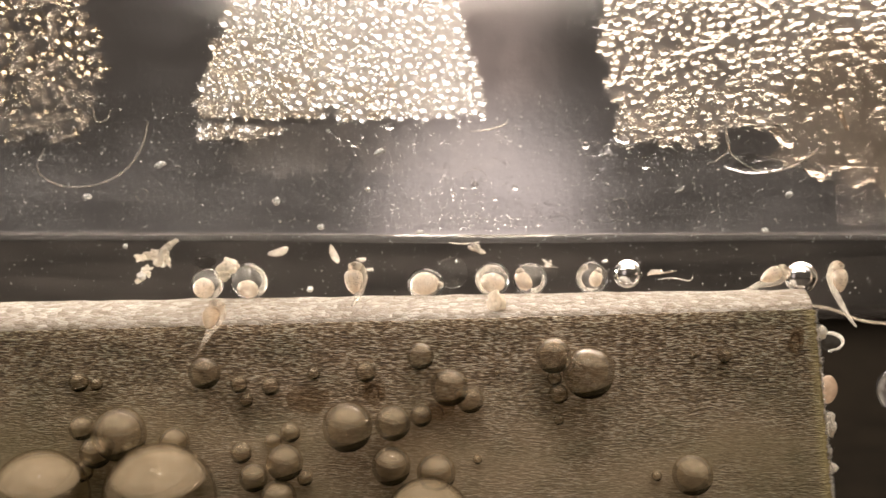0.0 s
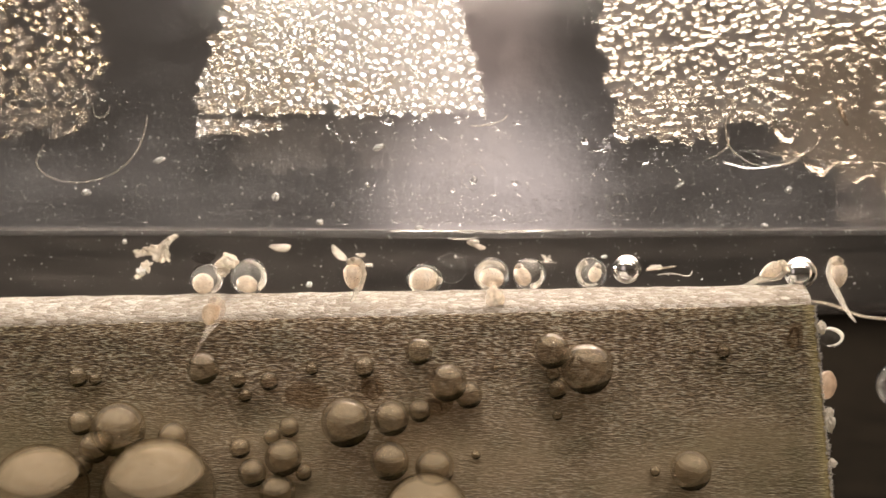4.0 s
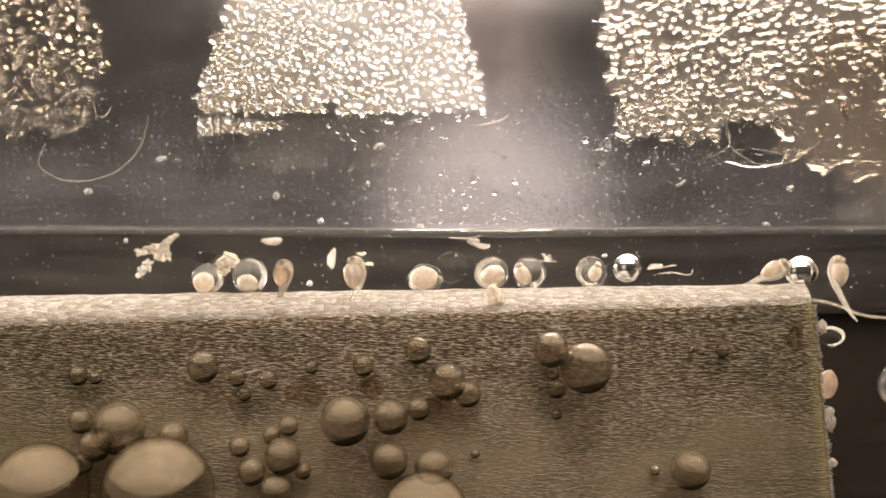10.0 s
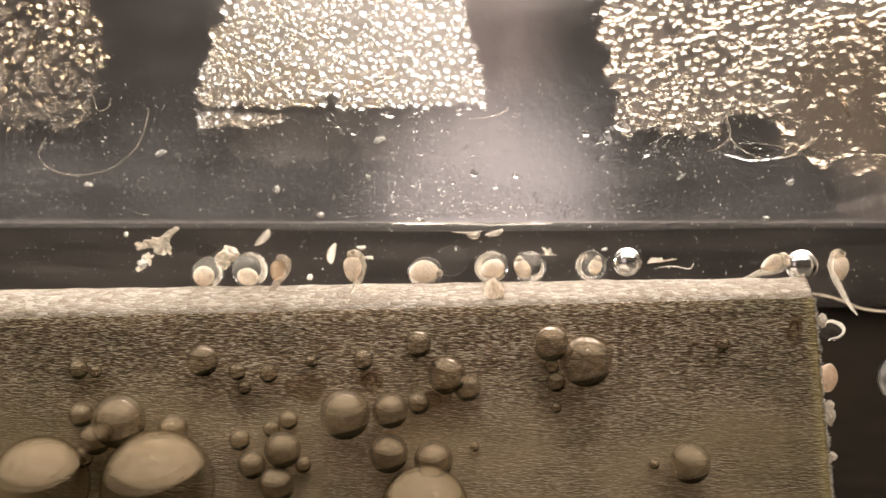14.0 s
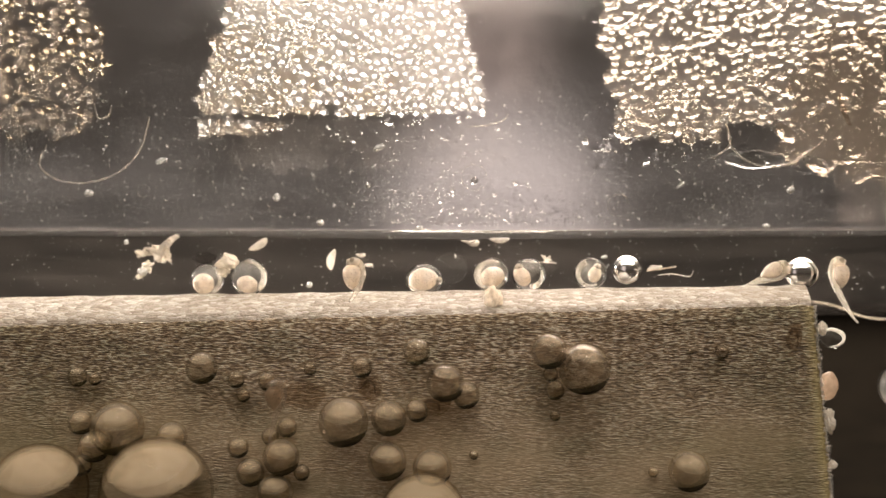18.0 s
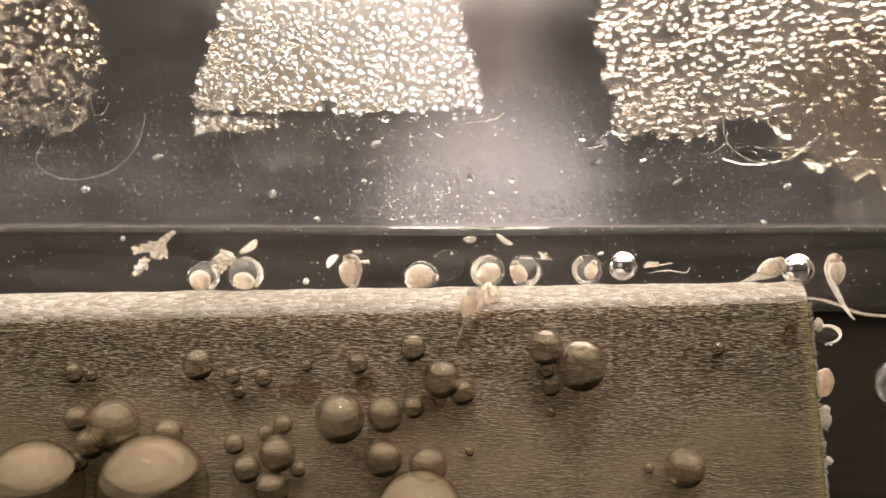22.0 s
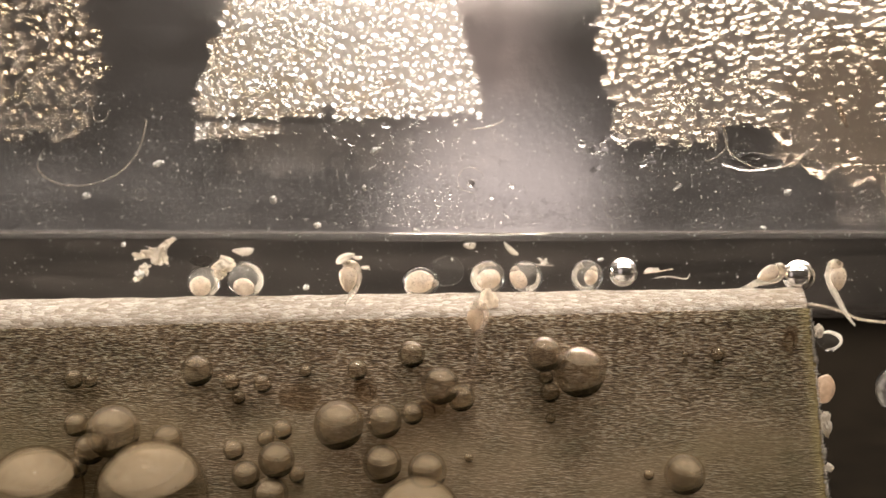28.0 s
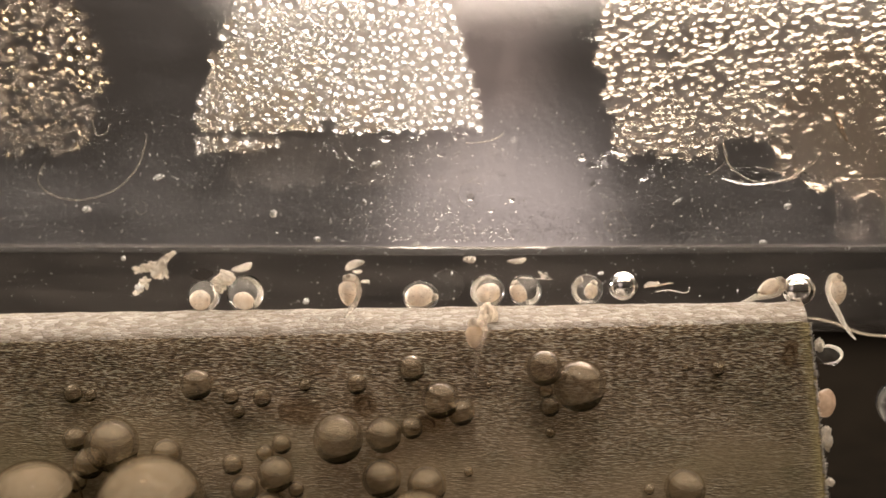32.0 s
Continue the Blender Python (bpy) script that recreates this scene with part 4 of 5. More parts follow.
# brown films and dead larvae against the sheet's face
for spot in ((-2.314, 9.188, 0.42, 0.38, 10), (-0.222, 8.561, 0.62, 0.34, -12), (-4.54, 8.959, 0.72, 0.44, 5), (11.864, 10.941, 0.26, 0.46, 15)):
    x, z, rx, rz, turn = spot
    ob = part("dead_larva", ball(1.0, (0, 0, 0), (rx, 0.05, rz), 0.25, 1.6, x, turn, 3), BROWN)
    ob.matrix_basis = place(x, -4.06, z)
    tagged(ob, "faint brown dead larva stuck to the foam sheet", "dead larva")
    if rx > 0.7:
        continue
    w = rx * 0.8
    line = tube([(-w, -0.05, -0.1 * rz), (-0.3 * w, -0.06, 0.55 * rz), (0.35 * w, -0.06, 0.3 * rz), (0.5 * w, -0.05, -0.5 * rz)], [0.02, 0.06, 0.05, 0.015], 8, 0.4, 5)
    part("backbone", line, DARK_BROWN, ob, "dark brown curled back")

# ---- eggs and shreds behind the sheet's end ----
far_egg = egg(16.95, 8.75, 0.80, 1.05, (0.10, -0.28, 0.52, 0.42, 0), None, None, "clear egg with orange yolk behind the sheet")
for piece in far_egg.children:
    if piece.name.startswith("yolk"):
        piece.data.materials[0] = PEACH
x, z = 14.438, 10.538
ob = part("egg_shell", ball(1.0, (0, 0, 0), (0.52, 0.4, 0.34), 0.12, 1.5, 3, 25), GHOST)
ob.matrix_basis = place(x, 0, z)
tagged(ob, "torn empty egg shell beside the sheet's end", "egg shell")
part("torn_rim", tube([(-0.36, -0.05, 0.22), (0.0, -0.1, 0.33), (0.38, -0.1, 0.18), (0.46, -0.1, -0.06), (0.26, -0.1, -0.26), (-0.05, -0.05, -0.33)], [0.02, 0.06, 0.08, 0.05, 0.035, 0.012], 8, 0.7), FLAKE, ob, "white curled rim")
clump("debris_clot", 13.636, 11.013, -1.5, 0.20, (0.7, 0.6, 1.1), "white frayed foam tuft on the sheet's end")
ob = part("fish_egg", ball(0.46, (0, 0, 0), (0.85, 0.8, 1.15), 0.10, 1.4, 6, 12), PEACH)
x, z = 14.154, 8.809
ob.matrix_basis = place(x, -0.5, z)
tagged(ob, "peach-coloured egg half hidden behind the sheet's end", "egg", "eggs along the cut edge")
clump("debris_clot", 13.42, 7.926, -3.0, 0.26, (0.6, 0.6, 1.5), "white frayed foam tuft on the sheet's end")
clump("debris_clot", 13.498, 6.442, -3.0, 0.14, (0.9, 0.7, 1.0), "white frayed foam tuft on the sheet's end")

# ---- condensation on the back wall ----
def cap_data(rings=3, sides=10):
    """A plano-convex drop of unit radius, bulging to +y."""
    verts, faces = [(0, 0.55, 0)], []
    for i in range(1, rings + 1):
        a = i / rings
        for k in range(sides):
            t = 2 * math.pi * (k + 0.5 * (i % 2)) / sides
            rr = math.sin(a * math.pi / 2)
            verts.append((rr * math.cos(t), 0.55 * math.cos(a * math.pi / 2), rr * math.sin(t)))
    for k in range(sides):
        faces.append((0, 1 + (k + 1) % sides, 1 + k))
    for i in range(rings - 1):
        a, b = 1 + i * sides, 1 + (i + 1) * sides
        for k in range(sides):
            faces.append((a + k, b + (k + 1) % sides, b + k))
            faces.append((a + k, a + (k + 1) % sides, b + (k + 1) % sides))
    c = len(verts)
    verts.append((0, 0, 0))
    b = 1 + (rings - 1) * sides
    faces += [(c, b + k, b + (k + 1) % sides) for k in range(sides)]
    return np.array(verts), faces


def scatter(inside, x0, x1, z0, z1, sizes, tries, rng, close=0.62, kept=()):
    """Drops of random radius that keep clear of each other."""
    kept = list(kept)
    for _ in range(tries):
        x, z = rng.uniform(x0, x1), rng.uniform(z0, z1)
        lo, hi = sizes(x, z)
        r = lo + (hi - lo) * rng.random() ** 1.6
        if inside(x, z) and all((x - a) ** 2 + (z - b) ** 2 > (close * (r + s)) ** 2 for a, b, s in kept):
            kept.append((x, z, r))
    return kept


CAP_V, CAP_F = cap_data()


def drops_mesh(name, spots, long, tilt, dull, mat):
    """Many drops joined in one sheet of stuff."""
    rng = random.Random(5)
    vs, fs, slots = [], [], []
    for x, z, r in spots:
        a = radians(tilt + rng.uniform(-15, 15))
        k = rng.uniform(1.0, long)
        flat = rng.random() < dull(x, z)
        h = rng.uniform(0.4, 0.8) if flat else rng.uniform(0.8, 1.1)
        px, pz = CAP_V[:, 0] * k, CAP_V[:, 2] / math.sqrt(k)
        q = np.stack([x + r * (px * math.cos(a) - pz * math.sin(a)), 2.71 + r * h * CAP_V[:, 1], z + r * (px * math.sin(a) + pz * math.cos(a))], 1) * MM
        o = sum(len(v) for v in vs)
        vs.append(q)
        fs += [tuple(i + o for i in f) for f in CAP_F]
        slots += [int(flat)] * len(CAP_F)
    me = bpy.data.meshes.new(name)
    me.from_pydata(np.concatenate(vs).tolist(), [], fs)
    me.shade_smooth()
    me.materials.append(mat)
    me.materials.append(FLAT_DROP)
    me.polygons.foreach_set("material_index", slots)
    return new(name, me)


rng = random.Random(11)
TOP = 24.5


def zone_left(x, z):
    edge = -13.653 + 0.5 * noise.noise(Vector((x, z * 1.3, 4))) - max(0.0, 20.417 - z) * 0.4 - max(0.0, z - 22.2) * 0.5
    return x < edge and z > 18.432 + 0.7 * noise.noise(Vector((x * 1.2, 0, 9)))


def zone_mid(x, z):
    left = -9.75 + max(0.0, z - 20.193) * 0.36 + 0.30 * noise.noise(Vector((3, z * 2.1, 6)))
    low = 19.26 if x < -4.75 else 19.72 if x < -4.2 else 19.12 + (x + 4.2) * 0.035
    low += 0.16 * noise.noise(Vector((x * 1.9, 5, 2)))
    main = left < x < 1.72 - 0.26 * (z - 19.5) + 0.25 * noise.noise(Vector((0, z * 1.8, 2))) and z > low
    ragged = 0.22 * noise.noise(Vector((x * 1.7, 8, 1)))
    strip = -9.75 < x < -6.45 and 18.36 + ragged + 0.06 * (x + 9.7) < z < 18.98 + 0.6 * ragged - 0.05 * (x + 9.7)
    return main or strip


def zone_right(x, z):
    left = 6.401 + 0.5 * noise.noise(Vector((2, z * 1.3, 2))) + max(0.0, 21.068 - z) * 0.25
    low = 18.206 - max(0.0, x - 10.912) * 0.28 + 0.6 * noise.noise(Vector((x * 1.5, 1, 7)))
    hole = (x - 12.122) ** 2 / 1.6 + (z - 18.205) ** 2 / 0.5 < 1
    return x > left and z > low and not hole


def zone_merged(x, z):
    """Where the drops have run together into one crinkled film."""
    return zone_right(x, z) and x > 12.6 + 0.45 * (z - 17.5) + 0.7 * noise.noise(Vector((x * 0.9, z * 0.9, 5))) and z < 22.6


def crinkled_water():
    step, x0, z0 = 0.055, 12.0, 15.8
    cols, rows = int(8.2 / step), int(7.0 / step)
    index, verts, faces = {}, [], []

    def corner(i, k, back):
        if (i, k, back) not in index:
            x, z = x0 + i * step, z0 + k * step
            p = Vector((x * 2.9 + 0.6 * z, z * 4.2 - 2.1 * x, 4)) + 0.8 * noise.noise_vector(Vector((x * 0.8, z * 0.8, 1)))
            ridge = 0.10 * (1 - abs(noise.noise(p))) ** 3 + 0.050 * noise.noise(p * 2.1) + 0.02
            index[i, k, back] = len(verts)
            verts.append((x * MM, (2.72 + (max(ridge, 0.015) if back else 0.0)) * MM, z * MM))
        return index[i, k, back]

    inside = {(i, k) for i in range(cols) for k in range(rows) if zone_merged(x0 + (i + 0.5) * step, z0 + (k + 0.5) * step)}
    for i, k in inside:
        ring = ((i, k), (i + 1, k), (i + 1, k + 1), (i, k + 1))
        faces.append([corner(*c, False) for c in ring])
        faces.append([corner(*c, True) for c in reversed(ring)])
        for n, (a, b) in enumerate(zip(ring, ring[1:] + ring[:1])):
            if (i + (0, 1, 0, -1)[n], k + (-1, 0, 1, 0)[n]) not in inside:
                faces.append([corner(*b, False), corner(*a, False), corner(*a, True), corner(*b, True)])
    me = bpy.data.meshes.new("merged_water")
    me.from_pydata(verts, [], faces)
    me.shade_smooth()
    me.materials.append(RUN_WATER)
    tagged(new("merged_water", me), "crinkled film of merged condensation on the wall", "water film", kind="stuff")


crinkled_water()
left_drops = scatter(zone_left, -20, -12, 17, TOP, lambda x, z: (0.09, 0.26) if z > 20.4 else (0.07, 0.15), 1500, rng, 0.80)
mid_drops = scatter(zone_mid, -10.5, 2.2, 17, TOP, lambda x, z: (0.09 + 0.008 * (x + 9), 0.16 + 0.020 * max(0, z - 18.0) + 0.006 * (x + 9)), 2200, rng, 0.80)
mid_drops = scatter(zone_mid, -10.5, 2.2, 17, TOP, lambda x, z: (0.06, 0.11 + 0.004 * (x + 9)), 9000, rng, 0.78, mid_drops)
mid_drops = scatter(zone_mid, -10.5, 2.2, 17, TOP, lambda x, z: (0.035, 0.060), 7000, rng, 0.80, mid_drops)
right_drops = scatter(lambda x, z: zone_right(x, z) and not zone_merged(x, z), 5, 20, 15.8, TOP, lambda x, z: (0.09, 0.22), 4200, rng, 0.82)
tagged(drops_mesh("water_drops", left_drops, 1.3, 10, lambda x, z: 0.55 if z > 20.4 else 0.82, AMBER_DROP), "blurred amber condensation drops on the hazy wall", "water drops", kind="stuff")
mid_drops.sort(key=lambda d: (d[0] + 4.0) ** 2 + (d[1] - 19.0) ** 2)
drop_shape = bpy.data.meshes.new("water_drop")
drop_shape.from_pydata((CAP_V * MM).tolist(), [], CAP_F)
drop_shape.shade_smooth()
drop_shape.materials.append(BRIGHT_DROP)
dull_shape = drop_shape.copy()
dull_shape.materials[0] = FLAT_DROP


def dull_mid(x, z):
    """Share of flat dull drops: most towards the lower corner of the zone."""
    return max(0.0, min(0.55, 0.10 * (-2.2 - x) - 0.10 * (z - 20.0) + 0.10))


for x, z, r in mid_drops[:290]:
    drop = new("water_drop", dull_shape if rng.random() < dull_mid(x, z) else drop_shape)
    drop.parent = back_wall
    drop.matrix_basis = place(x, 2.71, z, 0, rng.uniform(-25, 25), 0) @ Matrix.Diagonal((r * rng.uniform(1, 1.2), r, r, 1))
mid_drops = mid_drops[290:]
tagged(drops_mesh("water_drops", mid_drops, 1.15, 0, dull_mid, BRIGHT_DROP), "bright dense condensation drops on the hazy wall", "water drops", kind="stuff")
tagged(drops_mesh("water_drops", right_drops, 1.45, 20, lambda x, z: 0.44 + 0.080 * (x - 6) + 0.05 * (20 - z), DULL_DROP), "streaky merging condensation drops on the hazy wall", "water drops", kind="stuff")


def fog_sheet(inside, x0, x1, mat, label):
    """A fog of droplets too fine to see, between the drops of one zone; also carries the glow layer."""
    step, vs, fs = 0.2, [], []
    for i in range(int((x1 - x0) / step)):
        for k in range(int((TOP - 15.6) / step)):
            x, z = x0 + i * step, 15.6 + k * step
            if inside(x + 0.1, z + 0.1):
                o = len(vs)
                vs += [((x + a) * MM, 2.705 * MM, (z + b) * MM) for a, b in ((0, 0), (step, 0), (step, step), (0, step))]
                fs.append((o, o + 1, o + 2, o + 3))
    me = bpy.data.meshes.new("fog_film")
    me.from_pydata(vs, [], fs)
    me.materials.append(mat)
    tagged(new("fog_film", me), label, "fog", kind="stuff")


fog_sheet(zone_mid, -10.6, 2.6, DENSE_FOG, "pale fog between bright drops on the wall")


def zone_below(x, z):
    return -8.2 + 0.8 * noise.noise(Vector((z, 3, 1))) < x < 3.0 and 17.0 + 0.5 * noise.noise(Vector((x, 2, 8))) < z < 19.0 and not zone_mid(x, z)


fog_sheet(zone_below, -9.0, 3.2, HAZY_FOG, "brownish breath of fog under the bright drops")
# pinkish column of light painted as a thin translucent layer
fog_sheet(lambda x, z: -0.8 < x < 5.8 and z > 18.7 and not zone_mid(x, z) and not zone_right(x, z) and not zone_below(x, z), -1.0, 6.0, PINK_GLOW, "pinkish glow beside the bright drops, laid on as a film")
fog_sheet(zone_left, -20.0, -12.0, FAINT_FOG, "thin fog between amber drops on the wall")
fog_sheet(lambda x, z: zone_right(x, z) and not zone_merged(x, z), 5.0, 20.0, FOG, "pale fog between merging drops on the wall")
fog_sheet(zone_merged, 11.0, 20.0, FAINT_FOG, "thin fog on the merged water film")

# ---- fine white specks on the wall and in the dark gap ----
def specks(name, count, x0, x1, z0, z1, y0, y1, r0, r1, label):
    rng = random.Random(count)
    vs, fs = [], []
    tet = [(1, 0, 0), (-1, 0, 0), (0, 1, 0), (0, -1, 0), (0, 0, 1), (0, 0, -1)]
    for i in range(count):
        x, y, z = rng.uniform(x0, x1), rng.uniform(y0, y1), rng.uniform(z0, z1)
        r = r0 + (r1 - r0) * rng.random() ** 5
        a, k = rng.uniform(0, math.pi), rng.uniform(0.7, 1.8)
        o = len(vs)
        for p, q, s in tet:
            u, w = p * r * k, s * r / k
            vs.append(((x + u * math.cos(a) - w * math.sin(a)) * MM, (y + q * r * 0.6) * MM, (z + u * math.sin(a) + w * math.cos(a)) * MM))
        fs += [(o + a, o + b, o + c) for a, b in ((0, 2), (2, 1), (1, 3), (3, 0)) for c in (4, 5)]
    me = bpy.data.meshes.new(name)
    me.from_pydata(vs, [], fs)
    me.materials.append(SPECK)
    return tagged(new(name, me), label, "specks", kind="stuff")


specks("dust_specks", 4200, -18, 18, 14.7, 20.0, 1.56, 1.64, 0.009, 0.05, "fine white dust specks on the hazy wall")
specks("drifting_specks", 1500, -17, 17, 12.3, 14.7, 0.4, 1.6, 0.008, 0.036, "fine white specks drifting in dark water")


# ---- what moves ----
def motions():
    walk(swimmer, [
        (0, place(-7.638, -4.8, 11.749, 0, 15, 0)),
        (3.5, place(-7.606, -4.8, 11.716, 0, 15, 0)),
        (5.5, place(-7.61, -4.8, 11.527, 0, 18, 0)),
        (6, place(-7.6, -4.8, 11.386, 0, 20, 0)),
        (6.5, place(-7.498, -5, 11.095, 0, 28, 0)),
        (7, place(-7.186, -5.2, 10.602, 0, 50, 0)),
        (7.3, place(-7.089, -5.4, 9.891, 0, 70, 0)),
        (7.5, place(-6.449, -5.2, 10.817, 0, 30, 0)),
        (7.7, place(-6.029, -3.4, 12.304, 0, 10, 0)),
        (7.9, place(-5.874, -1.4, 12.992, 0, 8, 0)),
        (8, place(-5.767, -1.3, 13.094, 0, 10, 0)),
        (8.5, place(-5.847, -1.3, 13.055, 0, 10, 0)),
        (9, place(-5.855, -1.3, 12.901, 0, 8, 0)),
        (10, place(-5.838, -1.3, 12.809, 0, 5, 0)),
        (10.5, place(-5.736, -1.4, 12.718, 0, -5, 0)),
        (11, place(-5.45, -3.6, 12.265, 0, -15, 0)),
        (11.25, place(-5.253, -4.8, 11.023, 0, -5, 0)),
        (11.5, place(-5.169, -5.2, 10.104, 0, 0, 0)),
        (11.75, place(-5.571, -4.8, 11.143, 0, 10, 0)),
        (12, place(-6.09, -3.6, 12.32, 0, 15, 0)),
        (12.3, place(-5.863, -1.4, 12.827, 0, 5, 0)),
        (12.5, place(-5.633, -1.3, 13.018, 0, 2, 0)),
        (13, place(-6.02, -1.3, 12.905, 0, 20, 0)),
        (14, place(-5.962, -1.3, 12.785, 0, 18, 0)),
        (14.5, place(-5.974, -1.3, 12.771, 0, 15, 0)),
        (16.5, place(-5.794, -1.3, 12.976, 0, 8, 0)),
        (17, place(-5.805, -1.4, 12.801, 0, -2, 0)),
        (17.5, place(-5.365, -4.4, 12.147, 0, 0, 0)),
        (17.8, place(-5.347, -5, 10.219, 0, 0, 0)),
        (18.3, place(-5.445, -5.4, 8.162, 0, 0, 0)),
        (18.5, place(-5.447, -5.1, 10.003, 0, 10, 0)),
        (18.65, place(-5.42, -4.4, 11.99, 0, 20, 0)),
        (18.8, place(-5.75, -1.4, 13.0, 0, 24, 0)),
        (19, place(-5.701, -1.3, 13.152, 0, 32, 0)),
        (19.5, place(-5.461, -1.3, 13.132, 0, 38, 0)),
        (20, place(-5.509, -1.3, 12.936, 0, 40, 0)),
        (20.3, place(-5.728, -1.4, 12.667, 0, 45, 0)),
        (20.5, place(-5.52, -3.4, 12.35, 0, 50, 0)),
        (20.7, place(-5.51, -4.8, 11.76, 0, 55, 0)),
        (21, place(-5.812, -4.8, 10.88, 0, 80, 0)),
        (21.3, place(-3.94, -5.4, 8.428, 0, 100, 0)),
        (21.6, place(-0.238, -5.4, 8.478, 0, 80, 0)),
        (21.8, place(1.09, -4.8, 10.797, 0, 30, 0)),
        (22, place(1.118, -4.6, 11.853, 0, 20, 0)),
        (23, place(0.973, -4.6, 11.942, 0, 78, 0)),
        (24, place(1.105, -4.7, 11.822, 0, 30, 0)),
        (25, place(1.327, -4.8, 11.657, 0, 2, 0)),
        (27.5, place(1.378, -4.8, 11.63, 0, 0, 0)),
        (32, place(1.346, -4.8, 11.518, 0, -2, 0)),
    ])
    walk(flake_a, [
        (0, place(-6.317, 0.9, 13.892, 0, -15, 0)),
        (1, place(-6.324, 0.9, 13.976, 0, -35, 0)),
        (2, place(-6.287, 0.9, 13.956, 0, -35, 0)),
        (3, place(-6.244, 0.9, 13.94, 0, -25, 0)),
        (3.5, place(-6.231, 0.9, 13.921, 0, -5, 0)),
        (5.5, place(-6.213, 0.9, 13.815, 0, 10, 15)),
        (6, place(-6.244, 0.9, 13.846, 0, 5, 45)),
        (6.5, place(-6.312, 0.9, 13.878, 0, 0, 55)),
        (7, place(-6.307, 0.9, 13.906, 0, -10, 68)),
        (7.6, place(-6.315, 0.9, 13.966, 0, 0, 68)),
        (8, place(-6.341, 0.9, 13.995, 0, 30, 55)),
        (8.5, place(-6.426, 0.9, 14.041, 0, 30, 40)),
        (9, place(-6.458, 0.9, 14.072, 0, 20, 30)),
        (10, place(-6.571, 0.9, 14.084, 0, 0, 10)),
        (10.5, place(-6.635, 0.9, 14.071, 0, 0, 0)),
        (11.5, place(-6.769, 0.9, 14.038, 0, -10, 0)),
        (12, place(-6.856, 0.9, 14.063, 0, -10, 0)),
        (13, place(-6.898, 0.9, 13.969, 0, -35, 0)),
        (14, place(-6.902, 0.9, 13.951, 0, -45, 0)),
        (16.5, place(-6.956, 0.9, 13.893, 0, -45, 0)),
        (17, place(-6.989, 0.9, 13.943, 0, -35, 0)),
        (18, place(-7.069, 0.9, 13.986, 0, -30, 0)),
        (19, place(-7.078, 0.9, 13.906, 0, -32, 0)),
        (20.5, place(-7.197, 0.9, 13.848, 0, -35, 0)),
        (21, place(-7.234, 0.9, 13.806, 0, -40, 0)),
        (22, place(-7.305, 0.9, 13.766, 0, -35, 0)),
        (23, place(-7.287, 0.9, 13.825, 0, -30, 0)),
        (24, place(-7.332, 0.9, 13.831, 0, -25, 0)),
        (25, place(-7.316, 0.9, 13.848, 0, -20, 0)),
        (25.5, place(-7.33, 0.9, 13.801, 0, -10, 0)),
        (27.5, place(-7.515, 0.9, 13.859, 0, 0, 0)),
        (29, place(-7.6, 0.9, 13.828, 0, -5, 0)),
        (30, place(-7.688, 0.9, 13.786, 0, -10, 0)),
        (31, place(-7.655, 0.9, 13.695, 0, -15, 0)),
        (32, place(-7.577, 0.9, 13.747, 0, -15, 0)),
    ])
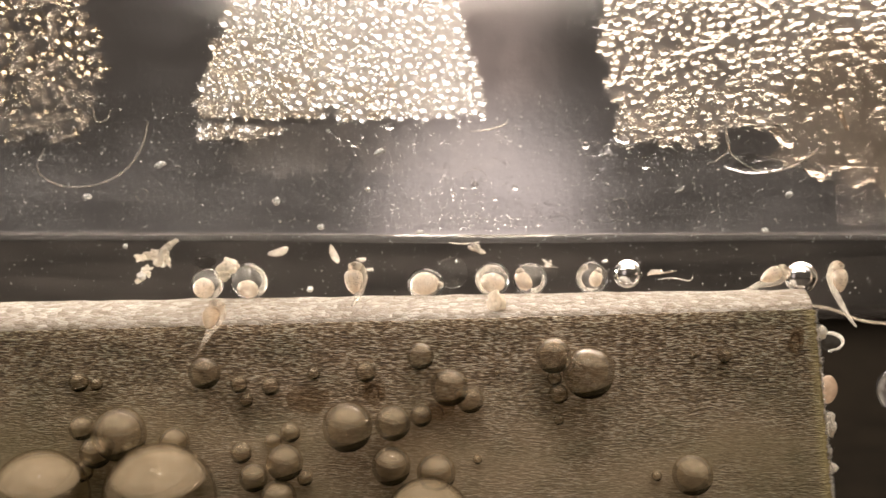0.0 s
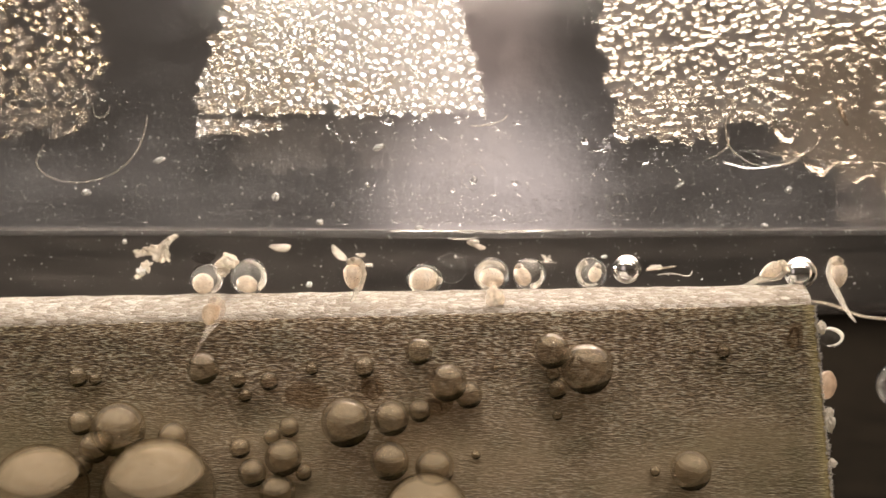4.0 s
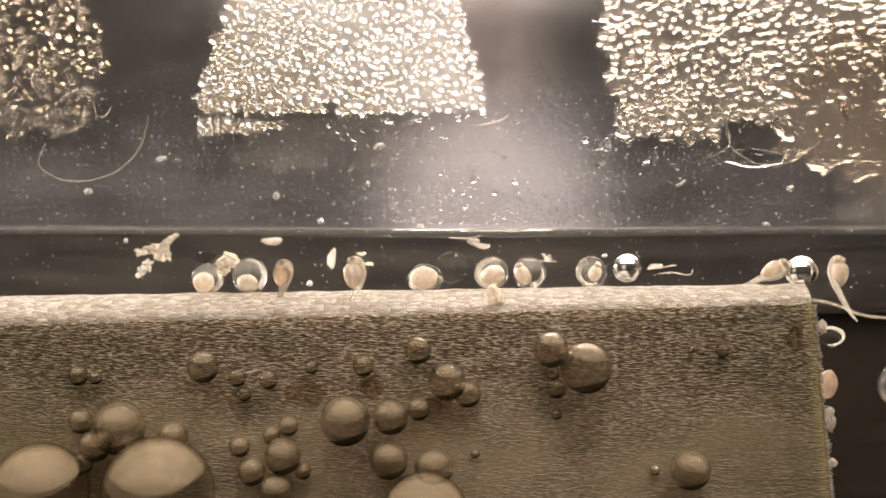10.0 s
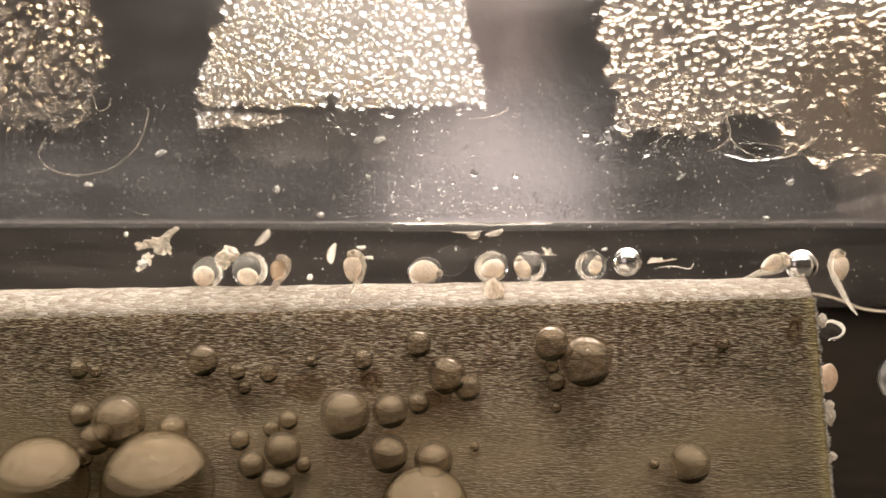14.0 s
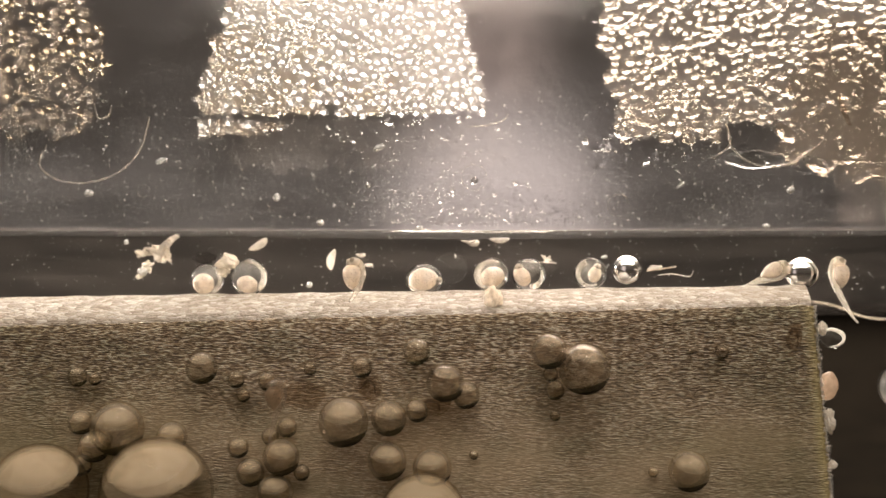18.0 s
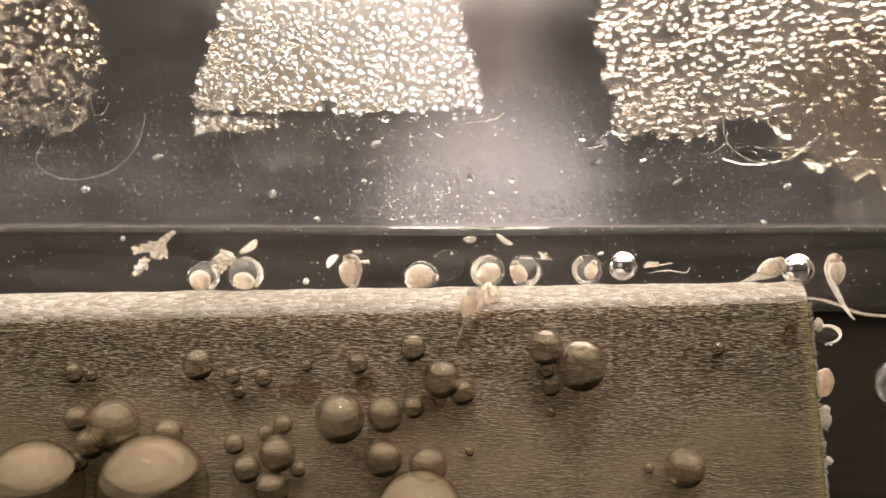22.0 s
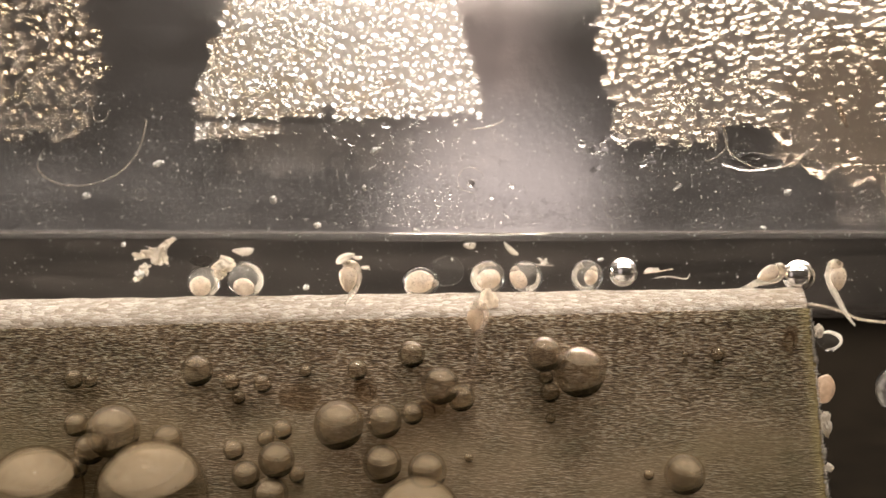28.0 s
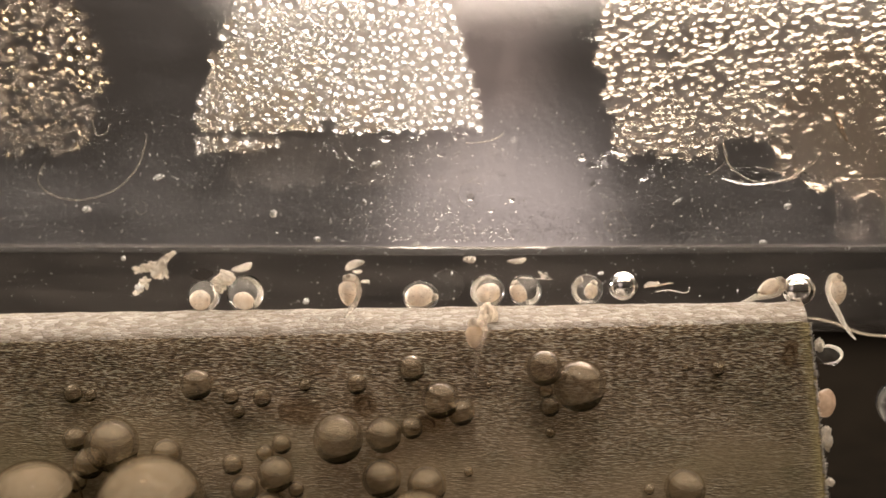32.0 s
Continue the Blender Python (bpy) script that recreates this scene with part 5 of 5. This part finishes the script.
    walk(flake_b, [
        (0, place(-4.176, 0.9, 13.805, 0, 60, 45)),
        (1, place(-4.162, 0.9, 13.695, 0, 62, 45)),
        (2, place(-4.168, 0.9, 13.675, 0, 55, 30)),
        (3, place(-3.973, 0.9, 13.659, 0, 50, 0)),
        (3.5, place(-3.959, 0.9, 13.683, 0, 45, 0)),
        (5.5, place(-4.09, 0.9, 13.598, 0, 60, 20)),
        (6, place(-4.1, 0.9, 13.608, 0, 55, 25)),
        (6.5, place(-4.124, 0.9, 13.683, 0, 65, 48)),
        (7, place(-4.162, 0.9, 13.668, 0, 75, 50)),
        (8, place(-4.195, 0.9, 13.648, 0, 80, 40)),
        (9, place(-4.224, 0.9, 13.575, 0, 90, 15)),
        (10, place(-4.229, 0.9, 13.435, 0, 100, 20)),
        (11, place(-4.187, 0.9, 13.372, 0, 90, 20)),
        (12, place(-4.231, 0.9, 13.414, 0, 100, 20)),
        (13, place(-4.229, 0.9, 13.406, 0, 105, 15)),
        (14, place(-4.233, 0.9, 13.388, 0, 105, 15)),
        (16.5, place(-4.26, 0.9, 13.395, 0, 115, 20)),
        (17, place(-4.27, 0.9, 13.445, 0, 110, 20)),
        (18, place(-4.242, 0.9, 13.444, 0, 105, 20)),
        (19, place(-4.251, 0.9, 13.43, 0, 95, 20)),
        (20, place(-4.18, 0.9, 13.353, 0, 90, 25)),
        (20.5, place(-4.195, 0.9, 13.415, 0, 100, 40)),
        (21, place(-4.188, 0.9, 13.329, 0, 130, 55)),
        (22, place(-4.087, 0.9, 13.268, 0, 150, 60)),
        (23, place(-4.09, 0.9, 13.327, 0, 150, 45)),
        (24, place(-3.916, 0.9, 13.376, 0, 135, 30)),
        (25, place(-3.683, 0.9, 13.458, 0, 145, 10)),
        (27.5, place(-3.639, 0.9, 13.534, 0, 145, 0)),
        (28, place(-3.592, 0.9, 13.585, 0, 155, 0)),
        (29, place(-3.569, 0.9, 13.568, 0, 135, 0)),
        (30, place(-3.439, 0.9, 13.787, 0, 145, 0)),
        (31, place(-3.384, 0.9, 13.805, 0, 145, 0)),
        (32, place(-3.22, 0.9, 13.856, 0, 160, 0)),
    ])
    walk(flake_c, [
        (0, place(1.334, 0.9, 14, 0, 30, 30)),
        (3, place(1.344, 0.9, 13.962, 0, 25, 30)),
        (6, place(1.349, 0.9, 13.954, 0, 20, 30)),
        (9, place(1.399, 0.9, 13.856, 0, 30, 20)),
        (10.5, place(1.505, 0.9, 13.963, 0, -5, 20)),
        (12, place(1.675, 0.9, 14.063, 0, -35, 10)),
        (14, place(1.975, 0.9, 14.145, 0, -15, 0)),
        (14.5, place(2.005, 0.9, 14.131, 0, -13, 0)),
        (17, place(2.114, 0.9, 14.181, 0, -5, 0)),
        (19, place(2.263, 0.9, 14.165, 0, 10, 0)),
        (20.5, place(2.34, 0.9, 14.087, 0, 25, 0)),
        (22, place(2.491, 0.9, 14.048, 0, 35, 0)),
        (23, place(2.575, 0.9, 14.042, 0, 45, 0)),
        (25, place(2.656, 0.9, 13.978, 0, 45, 0)),
        (27.5, place(2.743, 0.9, 13.903, 0, 45, 0)),
        (29, place(2.727, 0.9, 13.98, 0, 35, 0)),
        (30, place(2.792, 0.9, 13.96, 0, 20, 0)),
        (31, place(2.868, 0.9, 13.978, 0, 0, 0)),
        (32, place(2.988, 0.9, 14.008, 0, -5, 0)),
    ])
    walk(straw, [
        (0, place(0.229, 0.9, 14.232, 0, 0, 0)),
        (13, place(0.30, 0.9, 14.20, 0, 0, 0)),
        (17, place(0.60, 0.9, 14.16, 0, 0, -45)),
        (20, place(0.95, 0.9, 14.13, 0, 0, -74)),
        (32, place(1.10, 0.9, 14.13, 0, 0, -84)),
    ])
    walk(embryo, [
        (0, place(0, 0, -0.05, 0, 20, 0)),
        (6.0, place(0, 0, -0.05, 0, 20, 0)),
        (7.6, place(0, 0, -0.02, 0, 5, 20)),
        (8.6, place(0, 0, 0, 0, -6, 0)),
        (32, place(0, 0, 0, 0, -4, 0)),
    ])


motions()
